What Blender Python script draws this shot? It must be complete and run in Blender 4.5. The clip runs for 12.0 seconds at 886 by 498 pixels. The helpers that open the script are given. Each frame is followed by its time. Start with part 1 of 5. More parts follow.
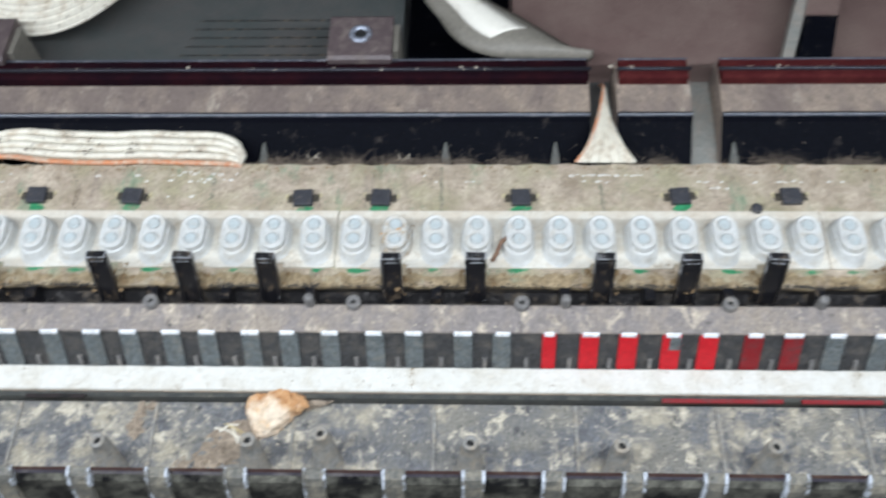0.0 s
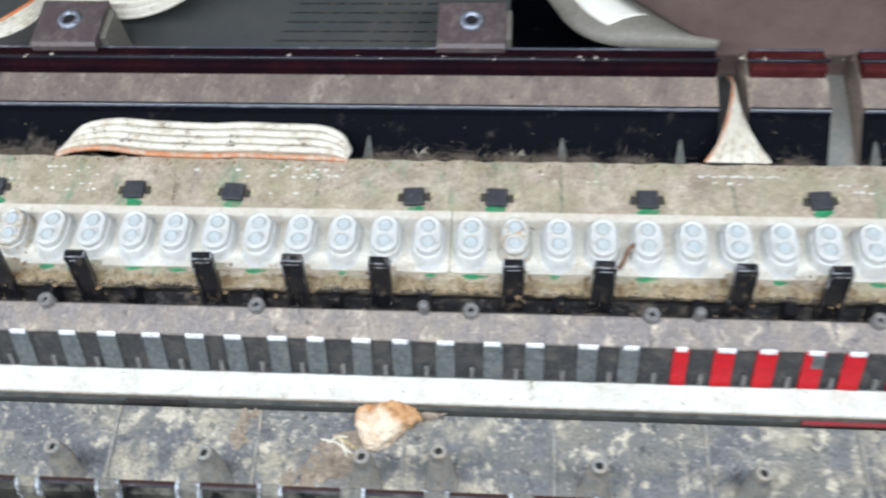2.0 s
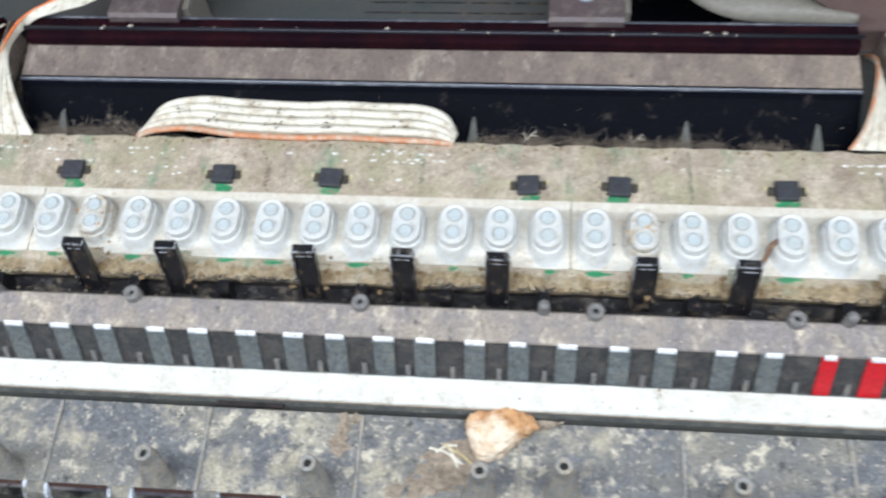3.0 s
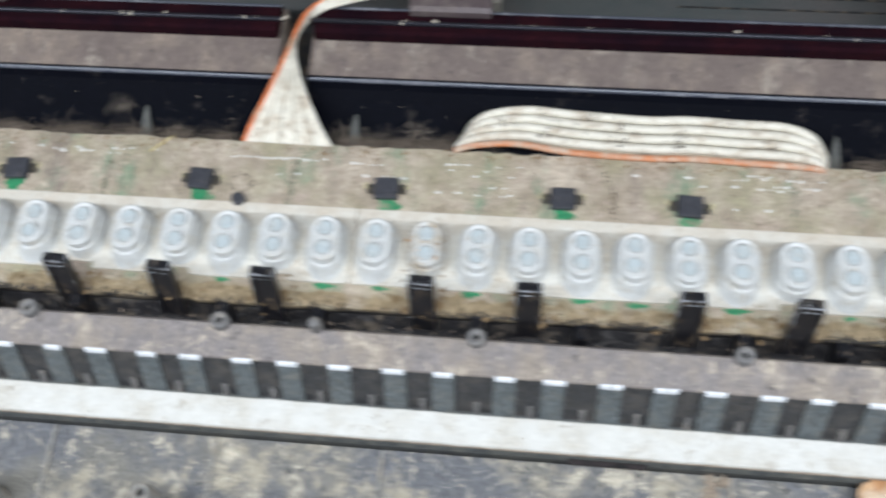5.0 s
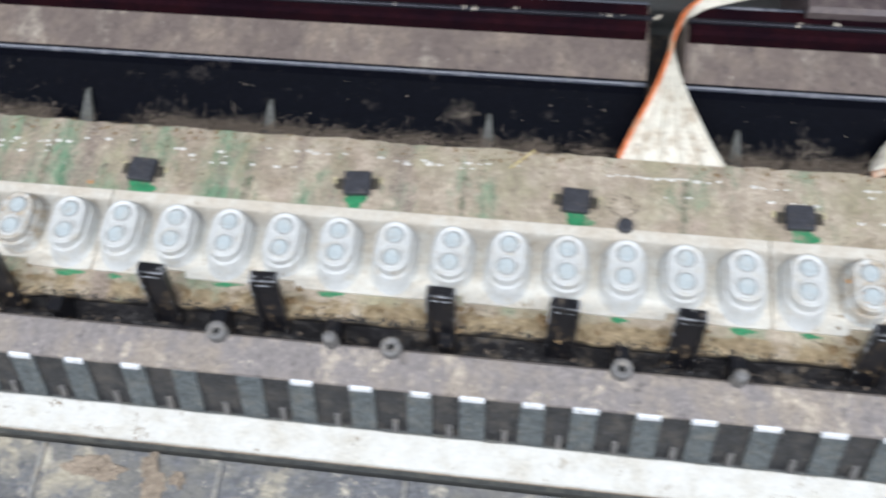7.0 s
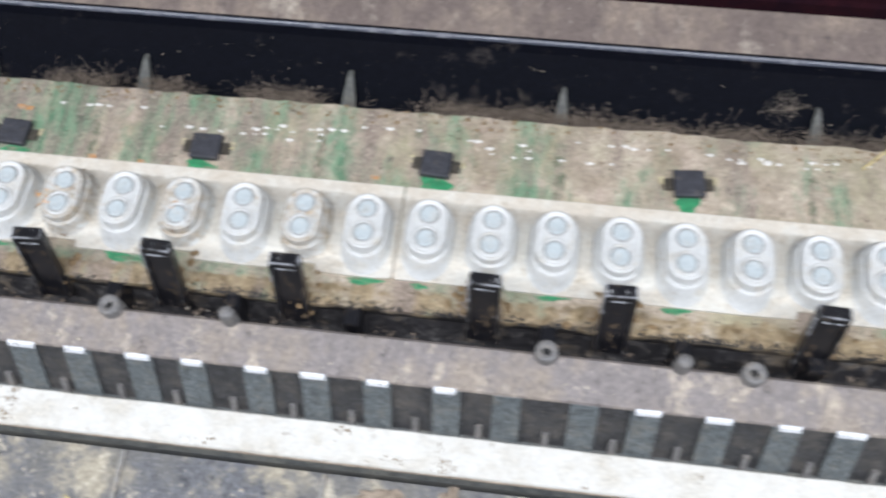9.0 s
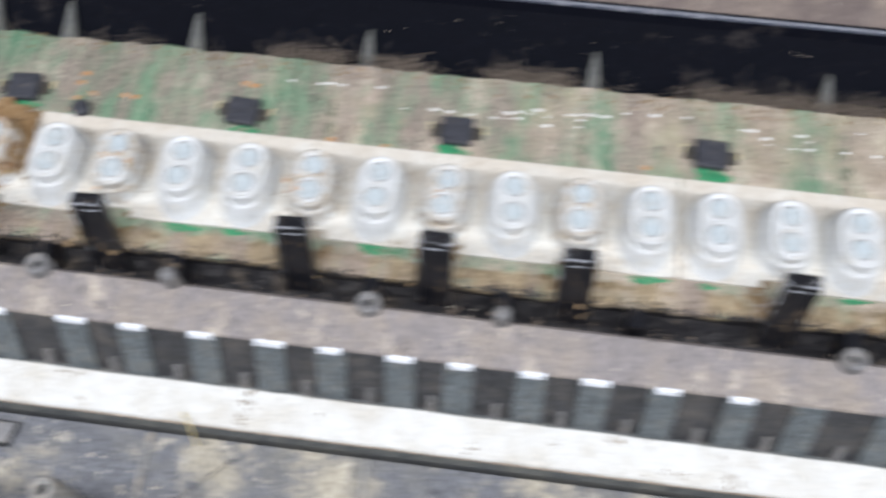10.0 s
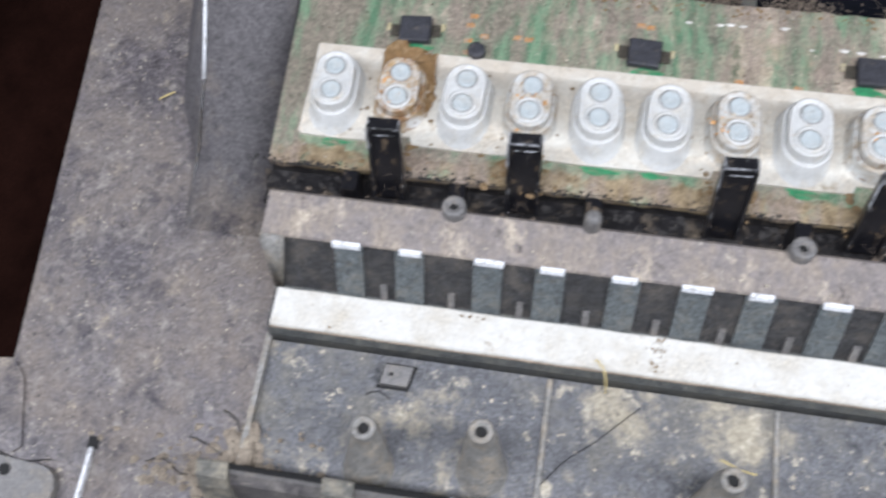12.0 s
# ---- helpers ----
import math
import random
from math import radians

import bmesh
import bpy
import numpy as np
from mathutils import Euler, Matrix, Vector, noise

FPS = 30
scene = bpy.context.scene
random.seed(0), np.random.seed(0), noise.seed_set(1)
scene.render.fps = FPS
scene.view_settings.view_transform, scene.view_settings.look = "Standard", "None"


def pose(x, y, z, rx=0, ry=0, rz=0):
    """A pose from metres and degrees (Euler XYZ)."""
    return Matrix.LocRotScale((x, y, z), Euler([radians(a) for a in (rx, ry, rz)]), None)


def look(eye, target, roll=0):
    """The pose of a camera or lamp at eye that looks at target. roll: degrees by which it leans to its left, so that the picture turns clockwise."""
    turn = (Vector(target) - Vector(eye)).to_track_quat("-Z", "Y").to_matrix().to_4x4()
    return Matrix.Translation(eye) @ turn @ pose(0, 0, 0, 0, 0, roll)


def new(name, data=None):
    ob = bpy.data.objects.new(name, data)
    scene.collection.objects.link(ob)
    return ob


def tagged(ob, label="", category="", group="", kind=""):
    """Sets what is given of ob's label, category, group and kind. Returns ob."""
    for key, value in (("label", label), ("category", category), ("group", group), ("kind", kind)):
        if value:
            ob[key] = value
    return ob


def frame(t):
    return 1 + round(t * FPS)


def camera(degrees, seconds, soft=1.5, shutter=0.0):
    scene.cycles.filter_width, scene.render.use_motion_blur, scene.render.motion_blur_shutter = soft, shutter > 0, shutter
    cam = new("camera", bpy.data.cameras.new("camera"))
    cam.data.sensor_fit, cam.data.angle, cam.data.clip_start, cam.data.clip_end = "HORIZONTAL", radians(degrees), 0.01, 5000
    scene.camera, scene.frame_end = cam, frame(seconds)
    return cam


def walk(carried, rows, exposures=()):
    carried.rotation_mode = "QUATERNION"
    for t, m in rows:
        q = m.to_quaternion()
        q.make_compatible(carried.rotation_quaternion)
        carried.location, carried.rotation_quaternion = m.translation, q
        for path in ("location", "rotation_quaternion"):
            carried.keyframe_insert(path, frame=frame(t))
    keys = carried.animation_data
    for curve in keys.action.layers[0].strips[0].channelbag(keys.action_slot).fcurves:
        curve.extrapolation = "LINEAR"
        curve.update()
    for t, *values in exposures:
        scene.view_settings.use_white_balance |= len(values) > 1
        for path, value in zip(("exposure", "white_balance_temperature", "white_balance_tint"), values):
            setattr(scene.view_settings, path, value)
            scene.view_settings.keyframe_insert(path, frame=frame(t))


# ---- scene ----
# Opened electronic keyboard seen from close above. Lengths below are in millimetres and scaled by MM.
MM = 0.001
Z0 = 80.0  # height of the contact tops over the ground

# ---- camera ----
cam = camera(52.0, 12.0, soft=2.45, shutter=0.9)
PATH = [
    (0.0, 0.5324, -0.1579, 0.3376, 30.38, 1.59, 1.13),
    (0.5, 0.5280, -0.1533, 0.3373, 29.04, 2.98, 2.54),
    (1.0, 0.5195, -0.1517, 0.3371, 29.50, 2.00, 2.27),
    (1.5, 0.5117, -0.1491, 0.3329, 29.65, 1.88, 2.47),
    (2.0, 0.5036, -0.1402, 0.3277, 28.64, 2.97, 2.96),
    (2.5, 0.4878, -0.1310, 0.3189, 27.64, 3.57, 3.48),
    (4.5, 0.4075, -0.1049, 0.3003, 24.58, 4.38, 5.45),
    (5.0, 0.3684, -0.0960, 0.2983, 23.72, 3.43, 5.17),
    (5.5, 0.3388, -0.0973, 0.2917, 24.66, 3.69, 5.83),
    (6.0, 0.3124, -0.0883, 0.2803, 23.83, 2.68, 5.23),
    (6.5, 0.2897, -0.0830, 0.2759, 23.45, 4.03, 5.87),
    (7.0, 0.2665, -0.0848, 0.2755, 23.93, 3.52, 6.67),
    (7.5, 0.2401, -0.0818, 0.2677, 23.23, 2.85, 7.16),
    (9.5, 0.1590, -0.0802, 0.2501, 23.68, 2.00, 7.00),
    (10.0, 0.1217, -0.0811, 0.2425, 23.13, 0.79, 7.32),
    (10.5, 0.0841, -0.0825, 0.2394, 22.35, 2.30, 8.59),
    (11.0, 0.0723, -0.0859, 0.2382, 22.19, 2.88, 9.18),
    (11.5, 0.0616, -0.0915, 0.2396, 22.07, 3.81, 9.11),
    (12.0, 0.0490, -0.0958, 0.2394, 21.65, 3.75, 9.12),
]
walk(cam, [(t, pose(x, y, z, rx, ry, rz)) for t, x, y, z, rx, ry, rz in PATH],
     [(0.0, 0.0, 6180, 8), (2.5, 0.15, 6120, 8), (4.5, -0.04, 6200, 9), (5.0, -0.12, 6200, 9), (5.5, -0.10, 6230, 10), (7.5, 0.0, 6250, 11), (9.5, 0.02, 6280, 13), (12.0, 0.0, 6250, 14)])

# ---- light ----
world = bpy.data.worlds.new("room")
world.use_nodes = True
world.node_tree.nodes["Background"].inputs[0].default_value = (0.75, 0.85, 1.0, 1)
world.node_tree.nodes["Background"].inputs[1].default_value = 0.03
scene.world = world
# Added unseen strip lamp, standing in for a light that travels with the camera.
tube = bpy.data.lights.new("camera_light_stand_in", "AREA")
tube.shape, tube.size, tube.size_y, tube.energy, tube.color = "RECTANGLE", 1.5, 0.024, 5.25, (0.93, 0.965, 1.02)
lamp = new("camera_light_stand_in", tube)
lamp.matrix_world = look((0.28, -0.118, 0.362), (0.28, -0.03, 0.06))


# ---- materials ----
def ramp(nt, fac, stops):
    n = nt.nodes.new("ShaderNodeValToRGB")
    el = n.color_ramp.elements
    while len(el) < len(stops):
        el.new(0.5)
    for e, (p, c) in zip(el, stops):
        e.position, e.color = p, (c, c, c, 1) if isinstance(c, (int, float)) else (*c, 1)
    nt.links.new(fac, n.inputs[0])
    return n.outputs[0]


def noise_tex(nt, vec, size, detail=5.0, rough=0.6, seed=0.0):
    """Noise with features of about size millimetres."""
    n = nt.nodes.new("ShaderNodeTexNoise")
    n.noise_dimensions = "4D"
    n.inputs["W"].default_value = seed
    n.inputs["Scale"].default_value = 1.0 / (size * MM)
    n.inputs["Detail"].default_value = detail
    n.inputs["Roughness"].default_value = rough
    nt.links.new(vec, n.inputs["Vector"])
    return n.outputs["Fac"]


def mix(nt, fac, a, b, mode="MIX"):
    n = nt.nodes.new("ShaderNodeMix")
    n.data_type, n.blend_type = "RGBA", mode
    for sock, val in ((n.inputs[0], fac), (n.inputs[6], a), (n.inputs[7], b)):
        if isinstance(val, (int, float)):
            sock.default_value = val
        elif isinstance(val, tuple):
            sock.default_value = (*val, 1)
        else:
            nt.links.new(val, sock)
    return n.outputs[2]


def surface(name, base, layers=(), rough=0.6, metal=0.0, bump=0.3, bump_size=1.0, bump_mm=0.15, shift=True, grain=0.25, spec=0.5, sss=0.0, coat=0.0, dust_rough=0.95, stretch=(1, 1, 1), drift=None):
    """layers: (colour, feature size, low, high, seed): deposits that cover the base where a noise is high. drift: (x0, x1, a, axis): deposits thinner by a at x0, full from x1 on."""
    m = bpy.data.materials.new(name)
    m.use_nodes = True
    nt = m.node_tree
    b = nt.nodes["Principled BSDF"]
    tc = nt.nodes.new("ShaderNodeTexCoord")
    vec = tc.outputs["Object"]
    mp = nt.nodes.new("ShaderNodeMapping")
    mp.inputs["Scale"].default_value = stretch
    nt.links.new(vec, mp.inputs["Vector"])
    vec = mp.outputs[0]
    if shift:
        info = nt.nodes.new("ShaderNodeObjectInfo")
        add = nt.nodes.new("ShaderNodeVectorMath")
        add.operation = "MULTIPLY_ADD"
        add.inputs[1].default_value = (3.0, 3.0, 3.0)
        nt.links.new(info.outputs["Random"], add.inputs[0])
        nt.links.new(vec, add.inputs[2])
        vec = add.outputs[0]
    g = ramp(nt, noise_tex(nt, vec, 1.6, 8, 0.8, 3.1), [(0.30, 1 - grain), (0.70, 1 + grain)])
    grit = ramp(nt, noise_tex(nt, vec, 0.55, 4, 0.7, 6.3), [(0.34, 1 - 0.9 * grain), (0.66, 1 + 0.9 * grain)])
    col = mix(nt, 1.0, mix(nt, 1.0, base, g, "MULTIPLY"), grit, "MULTIPLY")
    cover = None
    for colour, size, low, high, seed in layers:
        broad = noise_tex(nt, vec, size, 9, 0.74, seed)
        if drift:
            sep = nt.nodes.new("ShaderNodeSeparateXYZ")
            nt.links.new(tc.outputs["Object"], sep.inputs[0])
            slope = nt.nodes.new("ShaderNodeMapRange")
            for i, v in zip((1, 2, 3, 4), (drift[0], drift[1], -drift[2], 0.0)):
                slope.inputs[i].default_value = v
            nt.links.new(sep.outputs[drift[3]], slope.inputs[0])
            add = nt.nodes.new("ShaderNodeMath")
            nt.links.new(broad, add.inputs[0])
            nt.links.new(slope.outputs[0], add.inputs[1])
            broad = add.outputs[0]
        f = ramp(nt, broad, [(low, 0.0), (high, 1.0)])
        fine = mix(nt, 1.0, colour, ramp(nt, noise_tex(nt, vec, 0.8, 6, 0.78, seed + 9), [(0.34, 0.5), (0.66, 1.4)]), "MULTIPLY")
        col = mix(nt, f, col, fine)
        cover = f if cover is None else mix(nt, 1.0, cover, f, "LIGHTEN")
    nt.links.new(col, b.inputs["Base Color"])
    if cover is not None:
        r = mix(nt, cover, (rough,) * 3, (dust_rough,) * 3)
        nt.links.new(r, b.inputs["Roughness"])
    else:
        b.inputs["Roughness"].default_value = rough
    b.inputs["Metallic"].default_value = metal
    b.inputs["Specular IOR Level"].default_value = spec
    b.inputs["Coat Weight"].default_value = coat
    if sss:
        b.inputs["Subsurface Weight"].default_value = sss
        b.inputs["Subsurface Radius"].default_value = (1, 1, 1)
        b.inputs["Subsurface Scale"].default_value = 0.0012
    bp = nt.nodes.new("ShaderNodeBump")
    bp.inputs["Strength"].default_value = bump
    bp.inputs["Distance"].default_value = bump_mm * MM
    nt.links.new(noise_tex(nt, vec, bump_size, 6, 0.7, 1.7), bp.inputs["Height"])
    nt.links.new(bp.outputs[0], b.inputs["Normal"])
    return m


DUST = (0.36, 0.31, 0.24)
PALE = (0.50, 0.46, 0.38)
BROWN = (0.20, 0.13, 0.07)
M_FLOOR = surface("dirty_grey_plastic", (0.104, 0.106, 0.114), [((0.20, 0.19, 0.165), 24, 0.46, 0.60, 1.0), ((0.38, 0.34, 0.26), 22, 0.505, 0.59, 4.0), ((0.050, 0.052, 0.056), 7, 0.56, 0.64, 5.0), ((0.52, 0.47, 0.37), 8, 0.54, 0.60, 7.0), (PALE, 1.5, 0.57, 0.64, 9.0), ((0.045, 0.042, 0.038), 1.1, 0.59, 0.66, 12.0), (PALE, 0.6, 0.63, 0.68, 13.0)], 0.45, shift=False, grain=0.6, bump=0.9, bump_size=0.7, drift=(0.0, 0.42, 0.032, 0))
M_SIDE = surface("grimy_side_plastic", (0.118, 0.106, 0.110), [((0.210, 0.180, 0.158), 26, 0.44, 0.60, 2.0), ((0.07, 0.064, 0.072), 9, 0.52, 0.64, 3.0), ((0.30, 0.275, 0.25), 4, 0.54, 0.65, 5.0), ((0.045, 0.042, 0.046), 2.0, 0.58, 0.66, 6.0), (DUST, 6, 0.58, 0.67, 7.0), (PALE, 1.2, 0.60, 0.66, 8.0), ((0.6, 0.58, 0.55), 0.6, 0.66, 0.70, 9.0)], 0.38, shift=False, grain=0.7, bump=0.9, bump_size=0.7)
M_LEDGE = surface("dusty_ledge_plastic", (0.195, 0.172, 0.162), [((0.30, 0.255, 0.21), 11, 0.46, 0.60, 3.0), ((0.50, 0.43, 0.34), 7, 0.54, 0.63, 6.0), ((0.08, 0.07, 0.07), 2.6, 0.57, 0.67, 9.0), (PALE, 1.4, 0.60, 0.67, 11.0)], 0.55, shift=False, grain=0.36, bump=0.6, stretch=(1, 0.7, 1))
M_DARK = surface("black_plastic", (0.018, 0.018, 0.019), [((0.15, 0.115, 0.075), 5, 0.49, 0.66, 2.5), ((0.3, 0.27, 0.22), 1.5, 0.62, 0.70, 3.5)], 0.32, shift=False)
M_SLOPE = surface("black_gloss_plastic", (0.0035, 0.004, 0.0065), [((0.075, 0.065, 0.058), 7, 0.58, 0.76, 2.2), ((0.28, 0.25, 0.22), 1.3, 0.64, 0.71, 3.9)], 0.5, shift=False, spec=0.02)
M_LIP = surface("shiny_highlit_edge", (0.060, 0.066, 0.085), [((0.22, 0.22, 0.24), 9, 0.52, 0.66, 2.0)], 0.32, shift=False, spec=0.6, grain=0.1)
M_FRONT = surface("dusty_black_front", (0.009, 0.009, 0.010), [((0.17, 0.165, 0.135), 9, 0.42, 0.62, 2.2), ((0.3, 0.28, 0.22), 1.4, 0.65, 0.72, 3.9)], 0.4, shift=False, spec=0.25)
M_FRONTGREY = surface("mottled_grey_front", (0.075, 0.070, 0.072), [((0.19, 0.175, 0.16), 8, 0.42, 0.60, 2.2), ((0.02, 0.018, 0.018), 4, 0.58, 0.66, 4.0), ((0.36, 0.32, 0.26), 1.6, 0.60, 0.68, 3.9)], 0.55, shift=False, grain=0.5)
M_DIVIDER = surface("dusty_divider", (0.12, 0.118, 0.105), [((0.27, 0.245, 0.19), 4, 0.45, 0.60, 3.0), ((0.42, 0.37, 0.29), 1.6, 0.57, 0.66, 4.0), ((0.05, 0.048, 0.04), 1.5, 0.58, 0.66, 5.0)], 0.5, grain=0.5)
M_RAIL = surface("pale_highlight_rail", (0.56, 0.60, 0.66), [((0.13, 0.125, 0.11), 3, 0.45, 0.56, 2.0)], 0.3)
M_RECESS = surface("dark_recess_plastic", (0.040, 0.040, 0.041), [((0.11, 0.098, 0.084), 5, 0.48, 0.68, 2.9), ((0.22, 0.20, 0.16), 1.5, 0.60, 0.70, 3.9)], 0.6, shift=False, grain=0.6)
M_SHELF = surface("dusty_dark_shelf", (0.068, 0.072, 0.070), [((0.13, 0.128, 0.11), 6, 0.46, 0.64, 2.9), ((0.28, 0.26, 0.21), 2.0, 0.60, 0.68, 3.9)], 0.6, shift=False, grain=0.6)
M_TAB = surface("grey_guide_tab", (0.107, 0.121, 0.124), [((0.21, 0.20, 0.17), 3, 0.50, 0.70, 5.5), ((0.055, 0.055, 0.052), 2, 0.57, 0.68, 6.5)], 0.5, grain=0.6)
M_TABTOP = surface("mottled_white_edge", (0.76, 0.78, 0.80), [((0.30, 0.28, 0.25), 1.8, 0.54, 0.64, 5.9)], 0.4)
M_RED = surface("red_guide_tab", (0.50, 0.010, 0.018), [((0.22, 0.02, 0.02), 4, 0.58, 0.72, 5.1), ((0.25, 0.2, 0.18), 1.2, 0.66, 0.70, 6.1)], 0.5, grain=0.25)
M_REDDARK = surface("dark_red_guide_tab", (0.20, 0.008, 0.012), [((0.06, 0.05, 0.05), 4, 0.5, 0.7, 5.1)], 0.5, grain=0.15)
M_SLIT = surface("blackish_red_slit", (0.010, 0.004, 0.004), [((0.006, 0.006, 0.006), 4, 0.5, 0.6, 5.1)], 0.7, shift=False)
M_FELT = surface("soiled_white_felt", (0.62, 0.61, 0.565), [((0.52, 0.48, 0.40), 10, 0.46, 0.68, 4.4), ((0.34, 0.285, 0.21), 5, 0.58, 0.70, 6.4), ((0.15, 0.12, 0.09), 1.6, 0.66, 0.72, 7.4)], 0.95, bump=0.5, bump_size=0.5, bump_mm=0.2, shift=False, grain=0.1)
M_REDFELT = surface("dark_red_felt", (0.009, 0.003, 0.006), [((0.028, 0.006, 0.008), 20, 0.45, 0.7, 4.4), ((0.3, 0.25, 0.24), 1.6, 0.70, 0.76, 6.4)], 0.9, bump=0.5, bump_size=0.4, bump_mm=0.2, shift=False, spec=0.06)
M_REDFELT2 = surface("worn_red_felt", (0.055, 0.009, 0.010), [((0.10, 0.022, 0.02), 10, 0.48, 0.7, 4.4), ((0.3, 0.25, 0.24), 1.6, 0.70, 0.76, 6.4)], 0.9, bump=0.5, bump_size=0.4, bump_mm=0.2, shift=False, spec=0.12)
M_RUBBER = surface("milky_silicone_rubber", (0.555, 0.56, 0.542), [((0.52, 0.48, 0.40), 5, 0.50, 0.70, 4.0), ((0.40, 0.31, 0.21), 2.0, 0.59, 0.69, 6.0)], 0.42, bump=0.2, grain=0.1, sss=0.25)
M_SHEET = surface("milky_silicone_sheet", (0.63, 0.61, 0.545), [((0.54, 0.47, 0.37), 10, 0.42, 0.66, 4.0), ((0.34, 0.26, 0.16), 4, 0.57, 0.70, 2.0), ((0.16, 0.11, 0.07), 1.5, 0.66, 0.72, 5.0)], 0.45, bump=0.3, grain=0.14, sss=0.1, shift=False)
M_WELL = surface("shaded_groove", (0.29, 0.285, 0.275), [((0.30, 0.28, 0.24), 2.0, 0.5, 0.65, 2.0)], 0.8)
M_PLUNGER = surface("bluish_silicone_plunger", (0.44, 0.485, 0.49), [((0.42, 0.42, 0.39), 2.4, 0.48, 0.68, 4.0)], 0.2, bump=0.1, grain=0.12)
M_GUNK = surface("gunked_silicone_rubber", (0.56, 0.56, 0.54), [((0.36, 0.25, 0.13), 3.0, 0.40, 0.55, 4.0), ((0.24, 0.13, 0.055), 2.2, 0.49, 0.58, 5.0), ((0.10, 0.07, 0.05), 1.6, 0.61, 0.68, 8.0)], 0.4, bump=0.5, bump_size=1.2, grain=0.08)
M_SOILED = surface("soiled_silicone_rubber", (0.53, 0.54, 0.52), [((0.42, 0.35, 0.26), 3.0, 0.42, 0.60, 4.0), ((0.22, 0.145, 0.085), 1.8, 0.55, 0.64, 5.0), ((0.08, 0.06, 0.045), 1.2, 0.62, 0.68, 6.0)], 0.4, bump=0.5, bump_size=1.2, grain=0.1)
M_RUST = surface("brown_crust", (0.22, 0.13, 0.055), [((0.38, 0.27, 0.15), 2, 0.5, 0.65, 1.0), ((0.05, 0.035, 0.02), 1.4, 0.6, 0.7, 2.0)], 0.95, bump=1.0, bump_size=0.7, bump_mm=0.3)
M_CLIP = surface("black_stop_plastic", (0.008, 0.008, 0.010), [((0.16, 0.115, 0.07), 3, 0.55, 0.66, 3.0), ((0.42, 0.38, 0.32), 1.0, 0.63, 0.69, 5.0)], 0.3, stretch=(1, 1, 0.5))
M_WORN = surface("scuffed_black_plastic", (0.010, 0.010, 0.012), [((0.13, 0.10, 0.07), 3, 0.55, 0.66, 3.0), ((0.5, 0.5, 0.5), 1.6, 0.58, 0.66, 5.0)], 0.28)
M_BAR = surface("dusty_brown_bar", (0.160, 0.126, 0.110), [((0.28, 0.222, 0.175), 17, 0.46, 0.60, 3.0), ((0.40, 0.345, 0.28), 9, 0.55, 0.66, 6.0), ((0.08, 0.066, 0.062), 4, 0.57, 0.67, 9.0), (PALE, 1.4, 0.62, 0.68, 11.0)], 0.6, shift=False, grain=0.25, bump=0.6, stretch=(1, 0.6, 1))
M_RIM = surface("rim_highlight", (0.34, 0.35, 0.37), [((0.02, 0.02, 0.02), 2.2, 0.46, 0.56, 3.0)], 0.3)
M_CHANNEL = surface("grimy_black_channel", (0.020, 0.019, 0.020), [((0.17, 0.135, 0.095), 6, 0.54, 0.68, 2.5), ((0.075, 0.07, 0.066), 2, 0.52, 0.64, 4.5), ((0.4, 0.36, 0.3), 1.2, 0.62, 0.70, 3.5)], 0.35, shift=False, grain=0.5)
M_PALESLOT = surface("pale_grey_slot", (0.22, 0.22, 0.20), [((0.30, 0.26, 0.22), 8, 0.45, 0.65, 2.0)], 0.6, shift=False)
M_CHIP = surface("black_epoxy", (0.036, 0.037, 0.044), [((0.15, 0.13, 0.11), 2.5, 0.56, 0.70, 3.0)], 0.6, grain=0.4)
M_GOLD = surface("gold_pad", (0.50, 0.44, 0.26), [(DUST, 1.2, 0.5, 0.62, 2.0)], 0.5, grain=0.3)
M_LEAD = surface("tarnished_lead", (0.075, 0.065, 0.05), [((0.05, 0.045, 0.035), 1.5, 0.46, 0.60, 3.0), ((0.5, 0.47, 0.38), 1.0, 0.62, 0.70, 5.0)], 0.4, metal=0.2)
M_SOLDER = surface("bright_solder", (0.68, 0.665, 0.62), [((0.38, 0.33, 0.25), 1.0, 0.52, 0.64, 3.0)], 0.4, metal=0.1)
M_COPPER = surface("orange_copper_pad", (0.45, 0.21, 0.065), [(DUST, 1.0, 0.44, 0.60, 3.0)], 0.6, grain=0.4)
M_BOSS = surface("grey_boss_plastic", (0.225, 0.22, 0.205), [(DUST, 4, 0.46, 0.64, 3.0), ((0.10, 0.095, 0.085), 2.5, 0.57, 0.68, 4.0)], 0.5, grain=0.45)
M_PEG = surface("dull_grey_peg", (0.15, 0.145, 0.14), [((0.27, 0.24, 0.20), 4, 0.5, 0.68, 3.0)], 0.5, grain=0.35)
M_HOLE = surface("black_hole", (0.008, 0.008, 0.008), (), 0.8)
M_CREAM = surface("cream_ribbon_cable", (0.67, 0.63, 0.53), [((0.44, 0.35, 0.25), 5, 0.50, 0.66, 4.0), ((0.16, 0.115, 0.08), 2.4, 0.58, 0.66, 6.0)], 0.5, shift=False, grain=0.14)
M_CREAMWEB = surface("dark_cream_web", (0.36, 0.30, 0.22), [((0.16, 0.12, 0.08), 4, 0.48, 0.62, 4.0)], 0.6, shift=False, grain=0.3)
M_ORANGEDUST = surface("dusty_orange_wire", (0.52, 0.20, 0.085), [((0.55, 0.46, 0.36), 5, 0.44, 0.60, 4.0), ((0.2, 0.13, 0.08), 2, 0.58, 0.68, 6.0)], 0.5, shift=False)
